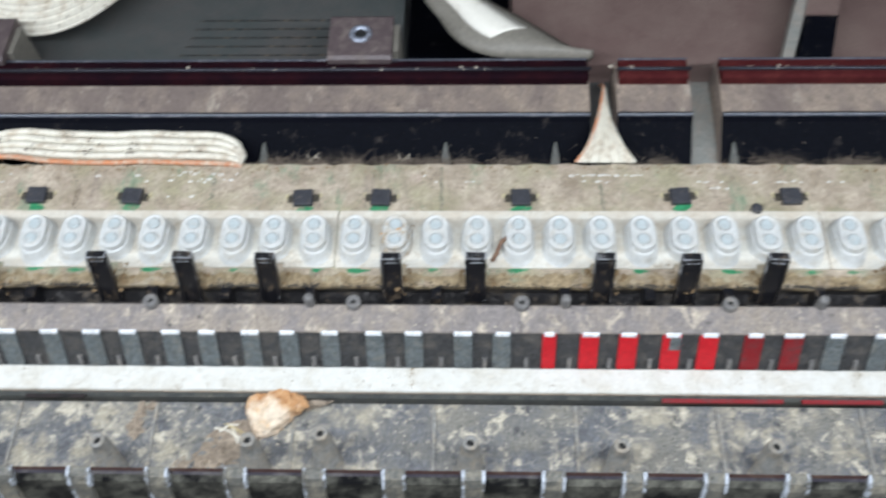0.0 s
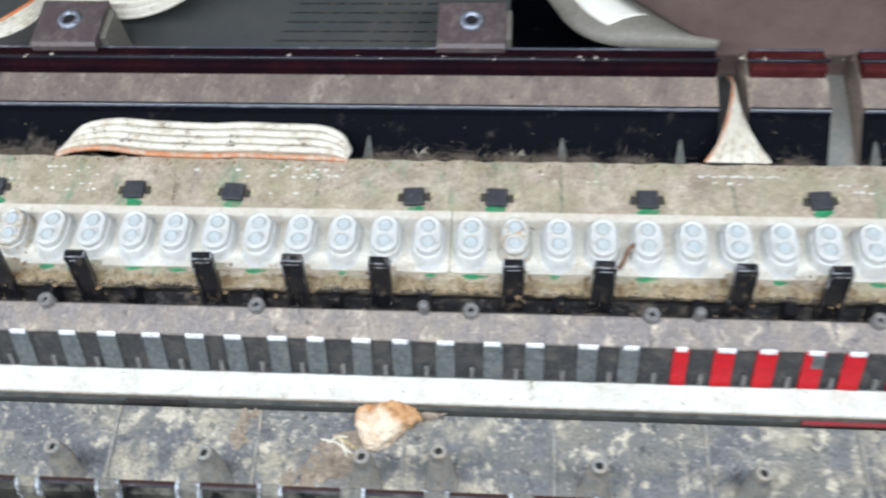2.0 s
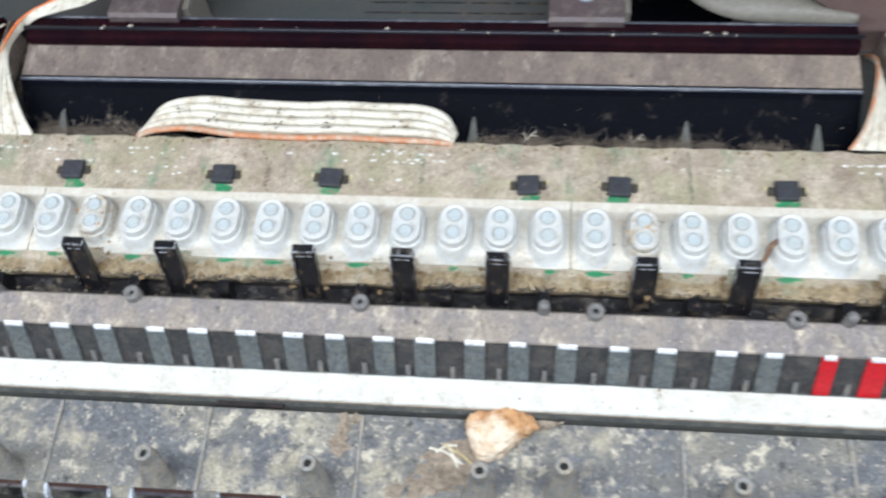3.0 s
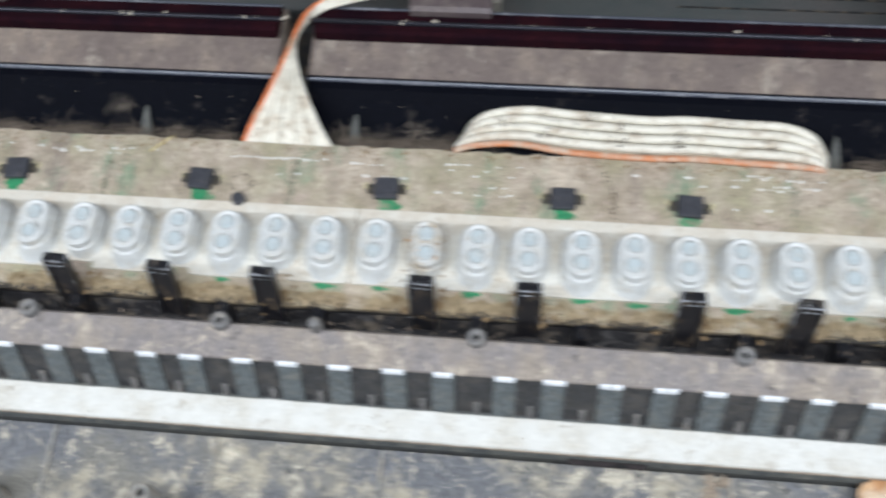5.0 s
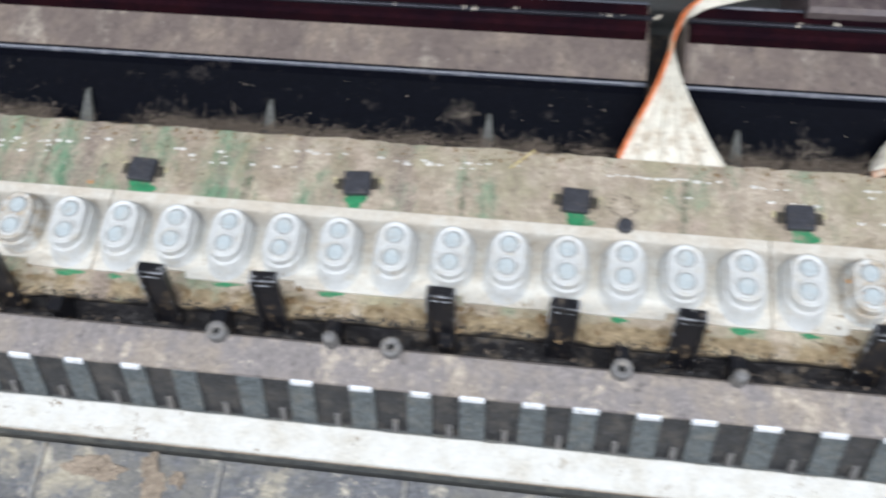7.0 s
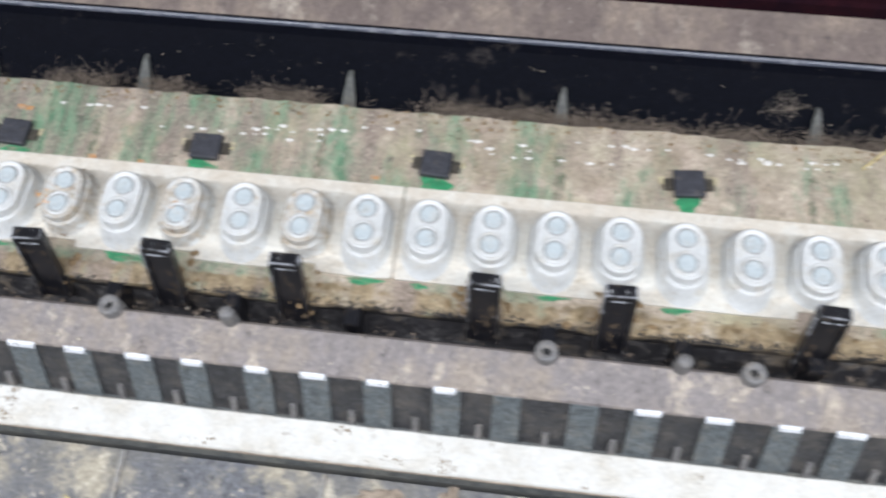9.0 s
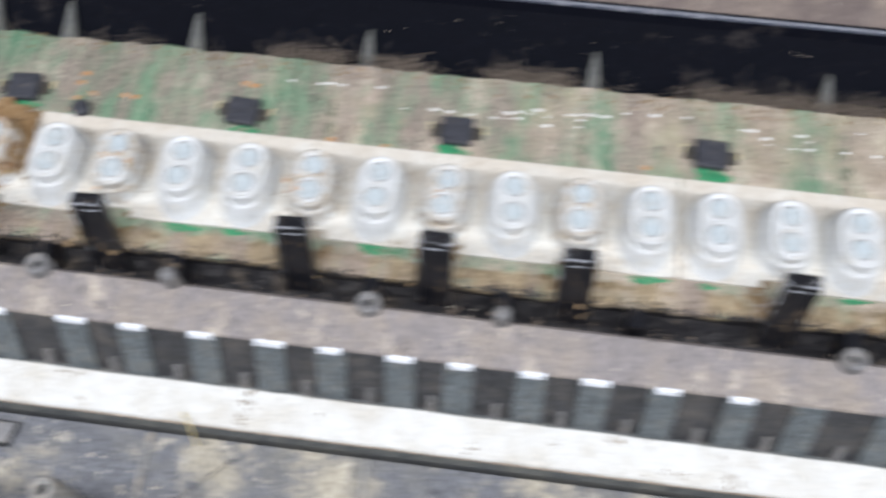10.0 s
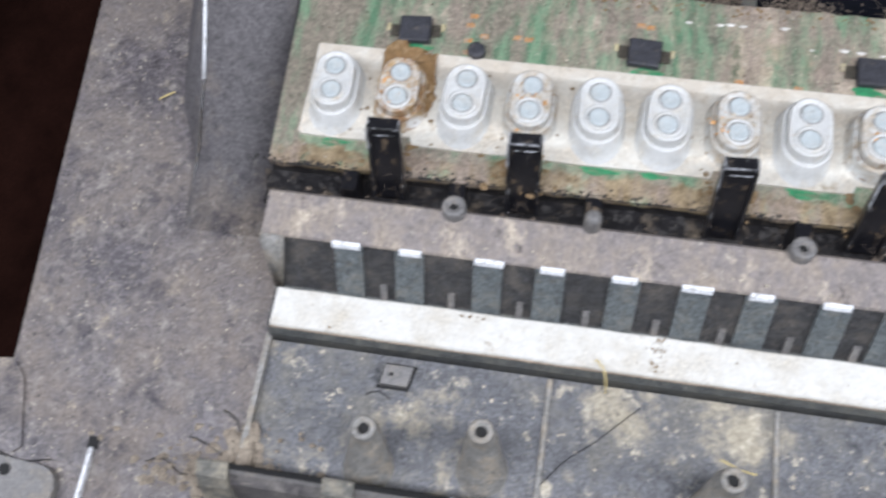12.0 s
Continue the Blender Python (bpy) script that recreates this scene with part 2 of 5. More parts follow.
M_ORANGE = surface("orange_cable_wire", (0.66, 0.18, 0.055), [((0.55, 0.36, 0.22), 5, 0.52, 0.68, 4.0), ((0.2, 0.13, 0.08), 2, 0.62, 0.70, 6.0)], 0.5, shift=False)
M_LABEL = surface("pale_label", (0.82, 0.79, 0.70), [((0.6, 0.55, 0.45), 8, 0.55, 0.7, 4.0)], 0.5, shift=False, grain=0.06)
M_GREYBAND = surface("grey_cable_sheath", (0.20, 0.185, 0.155), [((0.22, 0.20, 0.17), 10, 0.5, 0.7, 4.0)], 0.5, shift=False)
M_REAR = surface("grey_green_shell", (0.055, 0.062, 0.060), [((0.085, 0.075, 0.07), 30, 0.4, 0.7, 4.0)], 0.6, shift=False, grain=0.15)
M_REARBROWN = surface("brown_grey_shell", (0.135, 0.088, 0.078), [((0.18, 0.128, 0.108), 24, 0.4, 0.7, 4.0)], 0.6, shift=False, grain=0.15)
M_BROWNLIP = surface("red_brown_edge", (0.05, 0.028, 0.024), [((0.12, 0.08, 0.06), 6, 0.52, 0.68, 4.0)], 0.5, shift=False, spec=0.2)
M_BLOCK = surface("mauve_grey_plastic", (0.095, 0.072, 0.073), [((0.19, 0.155, 0.135), 8, 0.5, 0.7, 4.0)], 0.5, shift=False)
M_STEEL = surface("zinc_screw", (0.34, 0.37, 0.44), [((0.16, 0.15, 0.16), 3, 0.5, 0.6, 2.0)], 0.5, metal=0.6)
M_ROD = surface("dark_steel_rod", (0.035, 0.035, 0.045), [((0.4, 0.4, 0.45), 2.5, 0.68, 0.73, 4.0)], 0.4, metal=0.5, shift=False)
M_PALELINT = surface("pale_brown_lint", (0.33, 0.275, 0.215), (), 0.95, grain=0.5)
M_FRONTLIP = surface("violet_grey_sheen", (0.060, 0.055, 0.068), [((0.18, 0.165, 0.16), 12, 0.50, 0.66, 2.0), ((0.02, 0.015, 0.015), 4, 0.54, 0.64, 4.0)], 0.35, shift=False, grain=0.3)
M_RAMP = surface("smooth_grey_ramp", (0.100, 0.094, 0.097), [((0.225, 0.192, 0.165), 26, 0.42, 0.60, 2.0), ((0.07, 0.064, 0.072), 9, 0.52, 0.64, 3.0), ((0.30, 0.275, 0.25), 4, 0.54, 0.65, 5.0), ((0.045, 0.042, 0.046), 2.0, 0.58, 0.66, 6.0), (DUST, 6, 0.58, 0.67, 7.0), (PALE, 1.2, 0.60, 0.66, 8.0)], 0.7, shift=False, grain=0.5, spec=0.3, drift=(0.012, -0.026, 0.11, 1))
M_FLUFF = surface("pale_cream_foam", (0.72, 0.60, 0.46), [((0.60, 0.40, 0.22), 5, 0.50, 0.66, 4.0), ((0.80, 0.70, 0.56), 3, 0.52, 0.64, 6.0)], 0.95, bump=0.8, bump_size=0.9, bump_mm=0.4)
M_LINT = surface("brown_lint", (0.15, 0.118, 0.09), (), 0.95, grain=0.5)
M_CRUMB = surface("pale_debris", (0.46, 0.41, 0.33), (), 0.95)
M_CRUST = surface("brown_dirt_crumb", (0.20, 0.135, 0.07), (), 0.95)
M_SMEAR = surface("grey_brown_smear", (0.25, 0.20, 0.15), [((0.38, 0.31, 0.235), 4, 0.48, 0.62, 1.0), ((0.13, 0.105, 0.085), 3, 0.58, 0.68, 2.0)], 0.9, grain=0.4)
M_FLAKE = surface("orange_brown_flake", (0.50, 0.27, 0.10), (), 0.6, grain=0.5)
M_SOOT = surface("black_grime", (0.020, 0.018, 0.017), (), 0.8, grain=0.4)
M_TWIG = surface("brown_twig", (0.14, 0.075, 0.045), [((0.25, 0.16, 0.10), 2, 0.5, 0.65, 1.0)], 0.8)
M_GRIME = surface("dark_grime", (0.07, 0.052, 0.035), (), 0.95)
M_GREEN = surface("bare_green_board", (0.03, 0.20, 0.085), [((0.25, 0.21, 0.15), 2.0, 0.52, 0.64, 4.0)], 0.5, grain=0.35)
M_TRACE = surface("smudged_dark_green", (0.12, 0.135, 0.085), [((0.31, 0.265, 0.20), 2.5, 0.42, 0.56, 4.0), ((0.08, 0.07, 0.055), 2.0, 0.58, 0.67, 6.0)], 0.7, grain=0.4)
M_EARTH = surface("beige_dirt", (0.27, 0.225, 0.175), [((0.46, 0.40, 0.31), 3, 0.5, 0.65, 1.0), ((0.12, 0.09, 0.06), 2, 0.58, 0.7, 2.0)], 0.95, bump=1.0, bump_size=0.8, bump_mm=0.4)
M_STRAW = surface("yellow_straw", (0.62, 0.50, 0.22), (), 0.6)
M_GROUND = surface("dark_brown_ground", (0.008, 0.003, 0.0022), [((0.018, 0.007, 0.005), 60, 0.42, 0.6, 4.0)], 0.9, shift=False, spec=0.03)


def board_material():
    """Green board under grey dust, barer towards its low end."""
    m = surface("dusty_green_board", (0.035, 0.20, 0.085), (), 0.5, shift=False)
    nt = m.node_tree
    b = nt.nodes["Principled BSDF"]
    tc = nt.nodes.new("ShaderNodeTexCoord")
    vec = tc.outputs["Object"]
    sep = nt.nodes.new("ShaderNodeSeparateXYZ")
    nt.links.new(vec, sep.inputs[0])
    bare = nt.nodes.new("ShaderNodeMapRange")
    for i, v in zip((1, 2, 3, 4), (0.0, 0.24, 0.115, -0.04)):
        bare.inputs[i].default_value = v
    nt.links.new(sep.outputs[0], bare.inputs[0])
    band = nt.nodes.new("ShaderNodeMapping")
    band.inputs["Scale"].default_value = (1.0, 0.45, 1.0)
    nt.links.new(vec, band.inputs["Vector"])
    streak = nt.nodes.new("ShaderNodeMapping")
    streak.inputs["Scale"].default_value = (1.0, 0.22, 1.0)
    nt.links.new(vec, streak.inputs["Vector"])
    n = noise_tex(nt, band.outputs[0], 13, 10, 0.78, 2.0)
    sub = nt.nodes.new("ShaderNodeMath")
    sub.operation = "SUBTRACT"
    nt.links.new(n, sub.inputs[0])
    nt.links.new(bare.outputs[0], sub.inputs[1])
    cover = ramp(nt, sub.outputs[0], [(0.38, 0.0), (0.50, 1.0)])
    trace = nt.nodes.new("ShaderNodeTexWave")
    trace.inputs["Scale"].default_value = 90
    trace.inputs["Distortion"].default_value = 6
    nt.links.new(vec, trace.inputs["Vector"])
    green = mix(nt, ramp(nt, trace.outputs[1], [(0.4, 0.0), (0.6, 1.0)]), (0.10, 0.195, 0.115), (0.17, 0.275, 0.17))
    dust = mix(nt, ramp(nt, noise_tex(nt, vec, 9, 7, 0.7, 5.0), [(0.35, 0.0), (0.65, 1.0)]), (0.28, 0.225, 0.162), (0.52, 0.44, 0.345))
    dust = mix(nt, 1.0, dust, ramp(nt, noise_tex(nt, vec, 1.3, 8, 0.8, 7.0), [(0.32, 0.58), (0.68, 1.32)]), "MULTIPLY")
    dust = mix(nt, ramp(nt, noise_tex(nt, vec, 16, 5, 0.6, 18.0), [(0.45, 0.0), (0.65, 0.7)]), dust, mix(nt, 1.0, (0.30, 0.28, 0.17), ramp(nt, noise_tex(nt, vec, 2.4, 7, 0.75, 19.0), [(0.3, 0.6), (0.7, 1.4)]), "MULTIPLY"))
    dust = mix(nt, ramp(nt, noise_tex(nt, vec, 5, 6, 0.7, 8.0), [(0.60, 0.0), (0.72, 0.8)]), dust, (0.15, 0.105, 0.065))
    dust = mix(nt, ramp(nt, noise_tex(nt, vec, 7, 8, 0.75, 23.0), [(0.54, 0.0), (0.66, 0.75)]), dust, mix(nt, 1.0, (0.46, 0.36, 0.295), ramp(nt, noise_tex(nt, vec, 1.1, 6, 0.75, 24.0), [(0.3, 0.65), (0.7, 1.3)]), "MULTIPLY"))
    edge = nt.nodes.new("ShaderNodeMapRange")
    for i, v in zip((1, 2, 3, 4), (-0.0135, -0.0105, 0.26, 0.0)):
        edge.inputs[i].default_value = v
    nt.links.new(sep.outputs[1], edge.inputs[0])
    caked = nt.nodes.new("ShaderNodeMath")
    nt.links.new(noise_tex(nt, vec, 6, 7, 0.7, 13.0), caked.inputs[0])
    nt.links.new(edge.outputs[0], caked.inputs[1])
    col = mix(nt, cover, green, dust)
    col = mix(nt, ramp(nt, caked.outputs[0], [(0.62, 0.0), (0.74, 1.0)]), col, mix(nt, ramp(nt, noise_tex(nt, vec, 2.2, 6, 0.7, 14.0), [(0.35, 0.0), (0.65, 1.0)]), (0.13, 0.09, 0.045), (0.36, 0.28, 0.17)))
    col = mix(nt, ramp(nt, noise_tex(nt, vec, 2.0, 6, 0.7, 11.0), [(0.63, 0.0), (0.70, 1.0)]), col, (0.55, 0.51, 0.44))
    # Streaky grime, made heavier at the low end to paint in the light's falloff.
    grimy = nt.nodes.new("ShaderNodeMapRange")
    for i, v in zip((1, 2, 3, 4), (0.02, 0.34, 0.06, -0.07)):
        grimy.inputs[i].default_value = v
    nt.links.new(sep.outputs[0], grimy.inputs[0])
    soil_and_falloff = nt.nodes.new("ShaderNodeMath")
    nt.links.new(noise_tex(nt, streak.outputs[0], 8, 9, 0.72, 27.0), soil_and_falloff.inputs[0])
    nt.links.new(grimy.outputs[0], soil_and_falloff.inputs[1])
    col = mix(nt, ramp(nt, soil_and_falloff.outputs[0], [(0.50, 0.0), (0.62, 0.85)]), col, mix(nt, ramp(nt, noise_tex(nt, vec, 1.0, 6, 0.75, 28.0), [(0.35, 0.0), (0.65, 1.0)]), (0.115, 0.090, 0.075), (0.36, 0.29, 0.235)))
    col = mix(nt, 1.0, col, ramp(nt, noise_tex(nt, vec, 0.6, 5, 0.75, 33.0), [(0.34, 0.66), (0.66, 1.26)]), "MULTIPLY")
    col = mix(nt, ramp(nt, noise_tex(nt, vec, 4.5, 8, 0.75, 35.0), [(0.62, 0.0), (0.70, 0.8)]), col, (0.07, 0.058, 0.055))
    nt.links.new(col, b.inputs["Base Color"])
    nt.links.new(ramp(nt, cover, [(0.0, 0.45), (1.0, 0.95)]), b.inputs["Roughness"])
    return m


M_BOARD = board_material()


def singe(m):
    """Orange-brown discolouring towards the rim of the foam."""
    nt = m.node_tree
    b = nt.nodes["Principled BSDF"]
    old = b.inputs["Base Color"].links[0].from_socket
    tc = nt.nodes.new("ShaderNodeTexCoord")
    mp = nt.nodes.new("ShaderNodeMapping")
    mp.inputs["Location"].default_value = (0.05, 0.16, 0)
    mp.inputs["Scale"].default_value = (45, 52, 0)
    nt.links.new(tc.outputs["Object"], mp.inputs["Vector"])
    far = nt.nodes.new("ShaderNodeVectorMath")
    far.operation = "LENGTH"
    nt.links.new(mp.outputs[0], far.inputs[0])
    add = nt.nodes.new("ShaderNodeMath")
    nt.links.new(far.outputs["Value"], add.inputs[0])
    nt.links.new(noise_tex(nt, tc.outputs["Object"], 5, 6, 0.7, 2.0), add.inputs[1])
    brown = mix(nt, ramp(nt, noise_tex(nt, tc.outputs["Object"], 2.5, 6, 0.7, 3.0), [(0.35, 0.0), (0.65, 1.0)]), (0.36, 0.16, 0.06), (0.62, 0.38, 0.19))
    nt.links.new(mix(nt, ramp(nt, add.outputs[0], [(0.72, 0.0), (0.98, 1.0)]), old, brown), b.inputs["Base Color"])


singe(M_FLUFF)


def sheet_dust(m):
    """Beige dust settled on the back half of the rubber sheets."""
    nt = m.node_tree
    b = nt.nodes["Principled BSDF"]
    old = b.inputs["Base Color"].links[0].from_socket
    tc = nt.nodes.new("ShaderNodeTexCoord")
    sep = nt.nodes.new("ShaderNodeSeparateXYZ")
    nt.links.new(tc.outputs["Object"], sep.inputs[0])
    back = nt.nodes.new("ShaderNodeMapRange")
    for i, v in zip((1, 2, 3, 4), (-0.004, 0.011, -0.16, 0.10)):
        back.inputs[i].default_value = v
    nt.links.new(sep.outputs[1], back.inputs[0])
    add = nt.nodes.new("ShaderNodeMath")
    nt.links.new(noise_tex(nt, tc.outputs["Object"], 6, 8, 0.7, 15.0), add.inputs[0])
    nt.links.new(back.outputs[0], add.inputs[1])
    dust = mix(nt, ramp(nt, noise_tex(nt, tc.outputs["Object"], 1.5, 7, 0.75, 16.0), [(0.35, 0.0), (0.65, 1.0)]), (0.43, 0.37, 0.29), (0.60, 0.54, 0.45))
    nt.links.new(mix(nt, ramp(nt, add.outputs[0], [(0.48, 0.0), (0.72, 0.85)]), old, dust), b.inputs["Base Color"])


sheet_dust(M_SHEET)


# ---- mesh helpers ----
def finish(bm, name, material, smooth=False):
    bmesh.ops.recalc_face_normals(bm, faces=bm.faces)
    for v in bm.verts:
        v.co *= MM
    me = bpy.data.meshes.new(name)
    if smooth:
        for f in bm.faces:
            f.smooth = True
    bm.to_mesh(me)
    bm.free()
    me.materials.append(material)
    return me


def thing(name, loc, label, category, group="", kind=""):
    ob = new(name)
    ob.location = Vector((loc[0], loc[1], loc[2] + Z0)) * MM
    return tagged(ob, label, category, group, kind)


def place(name, mesh, parent, loc=(0, 0, 0), label="", rz=0.0, scale=1.0, rx=0.0):
    """A part with shared mesh data at loc, in millimetres of the parent's own frame."""
    ob = new(name, mesh)
    ob.parent = parent
    ob.location = Vector(loc) * MM
    ob.rotation_euler = (radians(rx), 0, radians(rz))
    if scale != 1.0:
        ob.scale = (scale,) * 3
    return tagged(ob, label) if label else ob


def part(name, bm, material, parent, label="", smooth=False):
    return place(name, finish(bm, name, material, smooth), parent, (0, 0, 0), label)


def box(bm, x0, x1, y0, y1, z0, z1, bevel=0.0):
    vs = [bm.verts.new((x, y, z)) for x in (x0, x1) for y in (y0, y1) for z in (z0, z1)]
    fs = [bm.faces.new([vs[i] for i in q]) for q in ((0, 1, 3, 2), (4, 6, 7, 5), (0, 4, 5, 1), (2, 3, 7, 6), (0, 2, 6, 4), (1, 5, 7, 3))]
    if bevel:
        es = {e for f in fs for e in f.edges}
        bmesh.ops.bevel(bm, geom=list(es), offset=bevel, segments=1, affect="EDGES")
    return bm


def prism(bm, profile, x0, x1, skew=0.0, steps=1, bevel=0.0):
    """A profile of (y, z) drawn out along x."""
    rings = []
    for i in range(steps + 1):
        x = x0 + (x1 - x0) * i / steps
        rings.append([bm.verts.new((x + skew * y, y, z)) for y, z in profile])
    n = len(profile)
    fs = []
    for a, b in zip(rings, rings[1:]):
        fs += [bm.faces.new((a[i], a[(i + 1) % n], b[(i + 1) % n], b[i])) for i in range(n)]
    fs += [bm.faces.new(rings[0]), bm.faces.new(list(reversed(rings[-1])))]
    if bevel:
        bmesh.ops.bevel(bm, geom=[e for e in {e for f in fs for e in f.edges} if not e.is_boundary and e.calc_face_angle(0) > 0.3], offset=bevel, segments=2, affect="EDGES")
    return bm


def lathe(bm, rings, n=16, cap=True):
    """Rings of (radius, z[, stretch along y])."""
    loops = []
    for r in rings:
        s = r[2] if len(r) > 2 else 0.0
        loop = []
        for i in range(n):
            a = 2 * math.pi * (i + 0.5) / n
            loop.append(bm.verts.new((r[0] * math.cos(a), r[0] * math.sin(a) + (s if math.sin(a) > 0 else -s), r[1])))
        loops.append(loop)
    for a, b in zip(loops, loops[1:]):
        for i in range(n):
            bm.faces.new((a[i], a[(i + 1) % n], b[(i + 1) % n], b[i]))
    if cap:
        bm.faces.new(loops[-1])
    return bm


def tube_along(bm, pts, r, n=6):
    """A round strand through points."""
    loops = []
    for i, p in enumerate(pts):
        p = Vector(p)
        d = (Vector(pts[min(i + 1, len(pts) - 1)]) - Vector(pts[max(i - 1, 0)])).normalized()
        u = d.cross(Vector((0.13, 0.2, 1))).normalized()
        w = d.cross(u)
        loops.append([bm.verts.new(p + r * (math.cos(2 * math.pi * k / n) * u + math.sin(2 * math.pi * k / n) * w)) for k in range(n)])
    for a, b in zip(loops, loops[1:]):
        for k in range(n):
            bm.faces.new((a[k], a[(k + 1) % n], b[(k + 1) % n], b[k]))
    bm.faces.new(loops[0])
    bm.faces.new(loops[-1])
    return bm


def smooth_path(pts, n):
    """Points along a Catmull-Rom curve through pts."""
    p = [Vector(pts[0])] + [Vector(q) for q in pts] + [Vector(pts[-1])]
    out = []
    for i in range(1, len(p) - 2):
        for k in range(n):
            t = k / n
            a, b, c, d = p[i - 1:i + 3]
            out.append(0.5 * (2 * b + (c - a) * t + (2 * a - 5 * b + 4 * c - d) * t * t + (3 * b - a - 3 * c + d) * t ** 3))
    out.append(p[-2])
    return out


PITCH = 13.68
OCT = 12 * PITCH
X_END = 735.0
BLACK = (1, 3, 6, 8, 10)

# ---- setting: the ground under the instrument ----
ground = tagged(new("ground", finish(box(bmesh.new(), -600, 1300, -600, 700, -6, 0), "ground", M_GROUND)), "dark brown floor under the opened keyboard", "ground", kind="structure")

# ---- the chassis ----
chassis = thing("keyboard_chassis", (0, 0, -80), "dirty dark grey plastic chassis of an opened keyboard", "keyboard chassis")
CZ = 80.0  # the chassis has its origin on the ground


def up(profile):
    return [(y, z + CZ) for y, z in profile]


def cbox(name, x0, x1, y0, y1, z0, z1, mat, label="", bevel=0.0, parent=None):
    return part(name, box(bmesh.new(), x0, x1, y0, y1, z0 + CZ, z1 + CZ, bevel), mat, parent or chassis, label)


floor_panel = part("floor_panel", prism(bmesh.new(), up([(-140, -31), (-49.2, -31), (-49.2, -79.9), (-140, -79.9)]), -9.2, X_END), M_FLOOR, chassis, "dirty blue-grey floor of the chassis")
step = part("felt_shelf", prism(bmesh.new(), up([(-48.8, -79.9), (-48.8, -27), (-47.4, -24.6), (-37.5, -24.6), (-37.5, -79.9)]), -9.2, X_END), M_SHELF, chassis, "dark dusty shelf under the white felt")
ledge = part("guide_ledge", prism(bmesh.new(), up([(-37.4, -79.9), (-37.4, -23.5), (-31.2, -12.2), (-32.2, -11.2), (-31.8, -10.7), (-23.0, -9.5), (-22.3, -10.2), (-22.3, -79.9)]), -10.6, X_END, steps=1), M_LEDGE, chassis, "dusty grey ledge with screw bosses")
recess = part("guide_face", prism(bmesh.new(), up([(-38.4, -24.6), (-32.0, -12.0), (-31.3, -12.4), (-37.3, -24.6)]), -9.6, X_END), M_RECESS, chassis, "dark sloping face between the guide tabs")
channel = part("channel", prism(bmesh.new(), up([(-22.2, -79.9), (-22.2, -17), (-19.5, -17.5), (-16.5, -13), (-16.5, -79.9)]), -14, X_END), M_CHANNEL, chassis, "black channel in front of the board")
bed = part("board_bed", prism(bmesh.new(), up([(-16.4, -79.9), (-16.4, -8.8), (32, -8.8), (36, -19), (36, -79.9)]), -12, X_END), M_CHANNEL, chassis, "black bed under the circuit board")
bm = prism(bmesh.new(), up([(-39.0, -24.3), (-32, -24), (-31.2, -10.8), (-33.4, -11.2)]), -10.5, -5.6, bevel=0.8)
for v in bm.verts:
    v.co.x = -8.4 + (v.co.x + 8.05) * (0.35 + 0.65 * (v.co.z - CZ + 24.3) / 13.3)
part("end_wedge", bm, M_BOSS, chassis, "grey tapered tooth at the ledge's end", smooth=True)

# the plate beside the low end
bm = bmesh.new()
outline = [(-9.3, -140), (-9.3, -18), (-12.2, -17), (-14.5, 33), (-14.5, 140), (-84, 140), (-74.5, 33), (-66.3, -57), (-66, -61.5), (-70, -62), (-76, -100), (-76, -140)]
top = [bm.verts.new((x, y, -30.6 + CZ)) for x, y in outline]
bot = [bm.verts.new((x, y, 0.1)) for x, y in outline]
bm.faces.new(top)
bm.faces.new(list(reversed(bot)))
for i in range(len(outline)):
    bm.faces.new((top[i], top[i - 1], bot[i - 1], bot[i]))
part("side_plate", bm, M_SIDE, chassis, "grimy flat plate at the chassis end")
part("edge_rib", prism(bmesh.new(), up([(-76, -30.7), (-48, -30.7), (-48, -29.4), (-76, -29.4)]), -10.4, -9.2, bevel=0.3), M_BOSS, chassis, "low grey rib on the floor")
for x0, y0, y1 in ((-42.3, -95, -78),):
    part("side_ridge", box(bmesh.new(), x0, x0 + 0.8, y0, y1, -30.8 + CZ, -28.9 + CZ, 0.25), M_TABTOP, chassis, "thin white ridge")
part("side_groove", box(bmesh.new(), -43.4, -41.0, -78.2, -75.6, -30.8 + CZ, -30.2 + CZ, 0.1), M_HOLE, chassis, "black notch")
tab = bmesh.new()
ring = [(-64.8, -62.3), (-61.8, -65.5), (-57.5, -80), (-59, -81.5), (-76, -81), (-76, -62.3)]
lo, hi = ([tab.verts.new((x, y, z + CZ)) for x, y in ring] for z in (-30.7, -29.9))
tab.faces.new(hi)
for i in range(len(ring)):
    tab.faces.new((lo[i - 1], lo[i], hi[i], hi[i - 1]))
part("edge_tab", tab, M_SIDE, chassis, "pale grey tab on the plate's edge")

# ramp rising beside the board, with a bright ridge
stations = [(-26, -35.5, -36, -30.55), (-7, -35, -38.5, -24.5), (7, -35, -45, -16.5), (20, -35, -47.5, -6.6), (33, -35.5, -50, -1.5), (50, -36.5, -52, -0.5), (140, -39, -56, -0.2)]
bm = bmesh.new()
rows = [[bm.verts.new((x, y, z + CZ)) for x, z in ((xb, -30.7), (xr, zt), (-14.6, zt - (1.5 if y > -20 else 0.0)), (-14.6, -31.5))] for y, xr, xb, zt in stations]
for a, b in zip(rows, rows[1:]):
    for i in range(3):
        bm.faces.new((a[i], a[i + 1], b[i + 1], b[i]))
bm.faces.new(rows[0])
bm.faces.new(list(reversed(rows[-1])))
part("side_ramp", bm, M_RAMP, chassis, "smooth dark grey ramp beside the board", smooth=True)
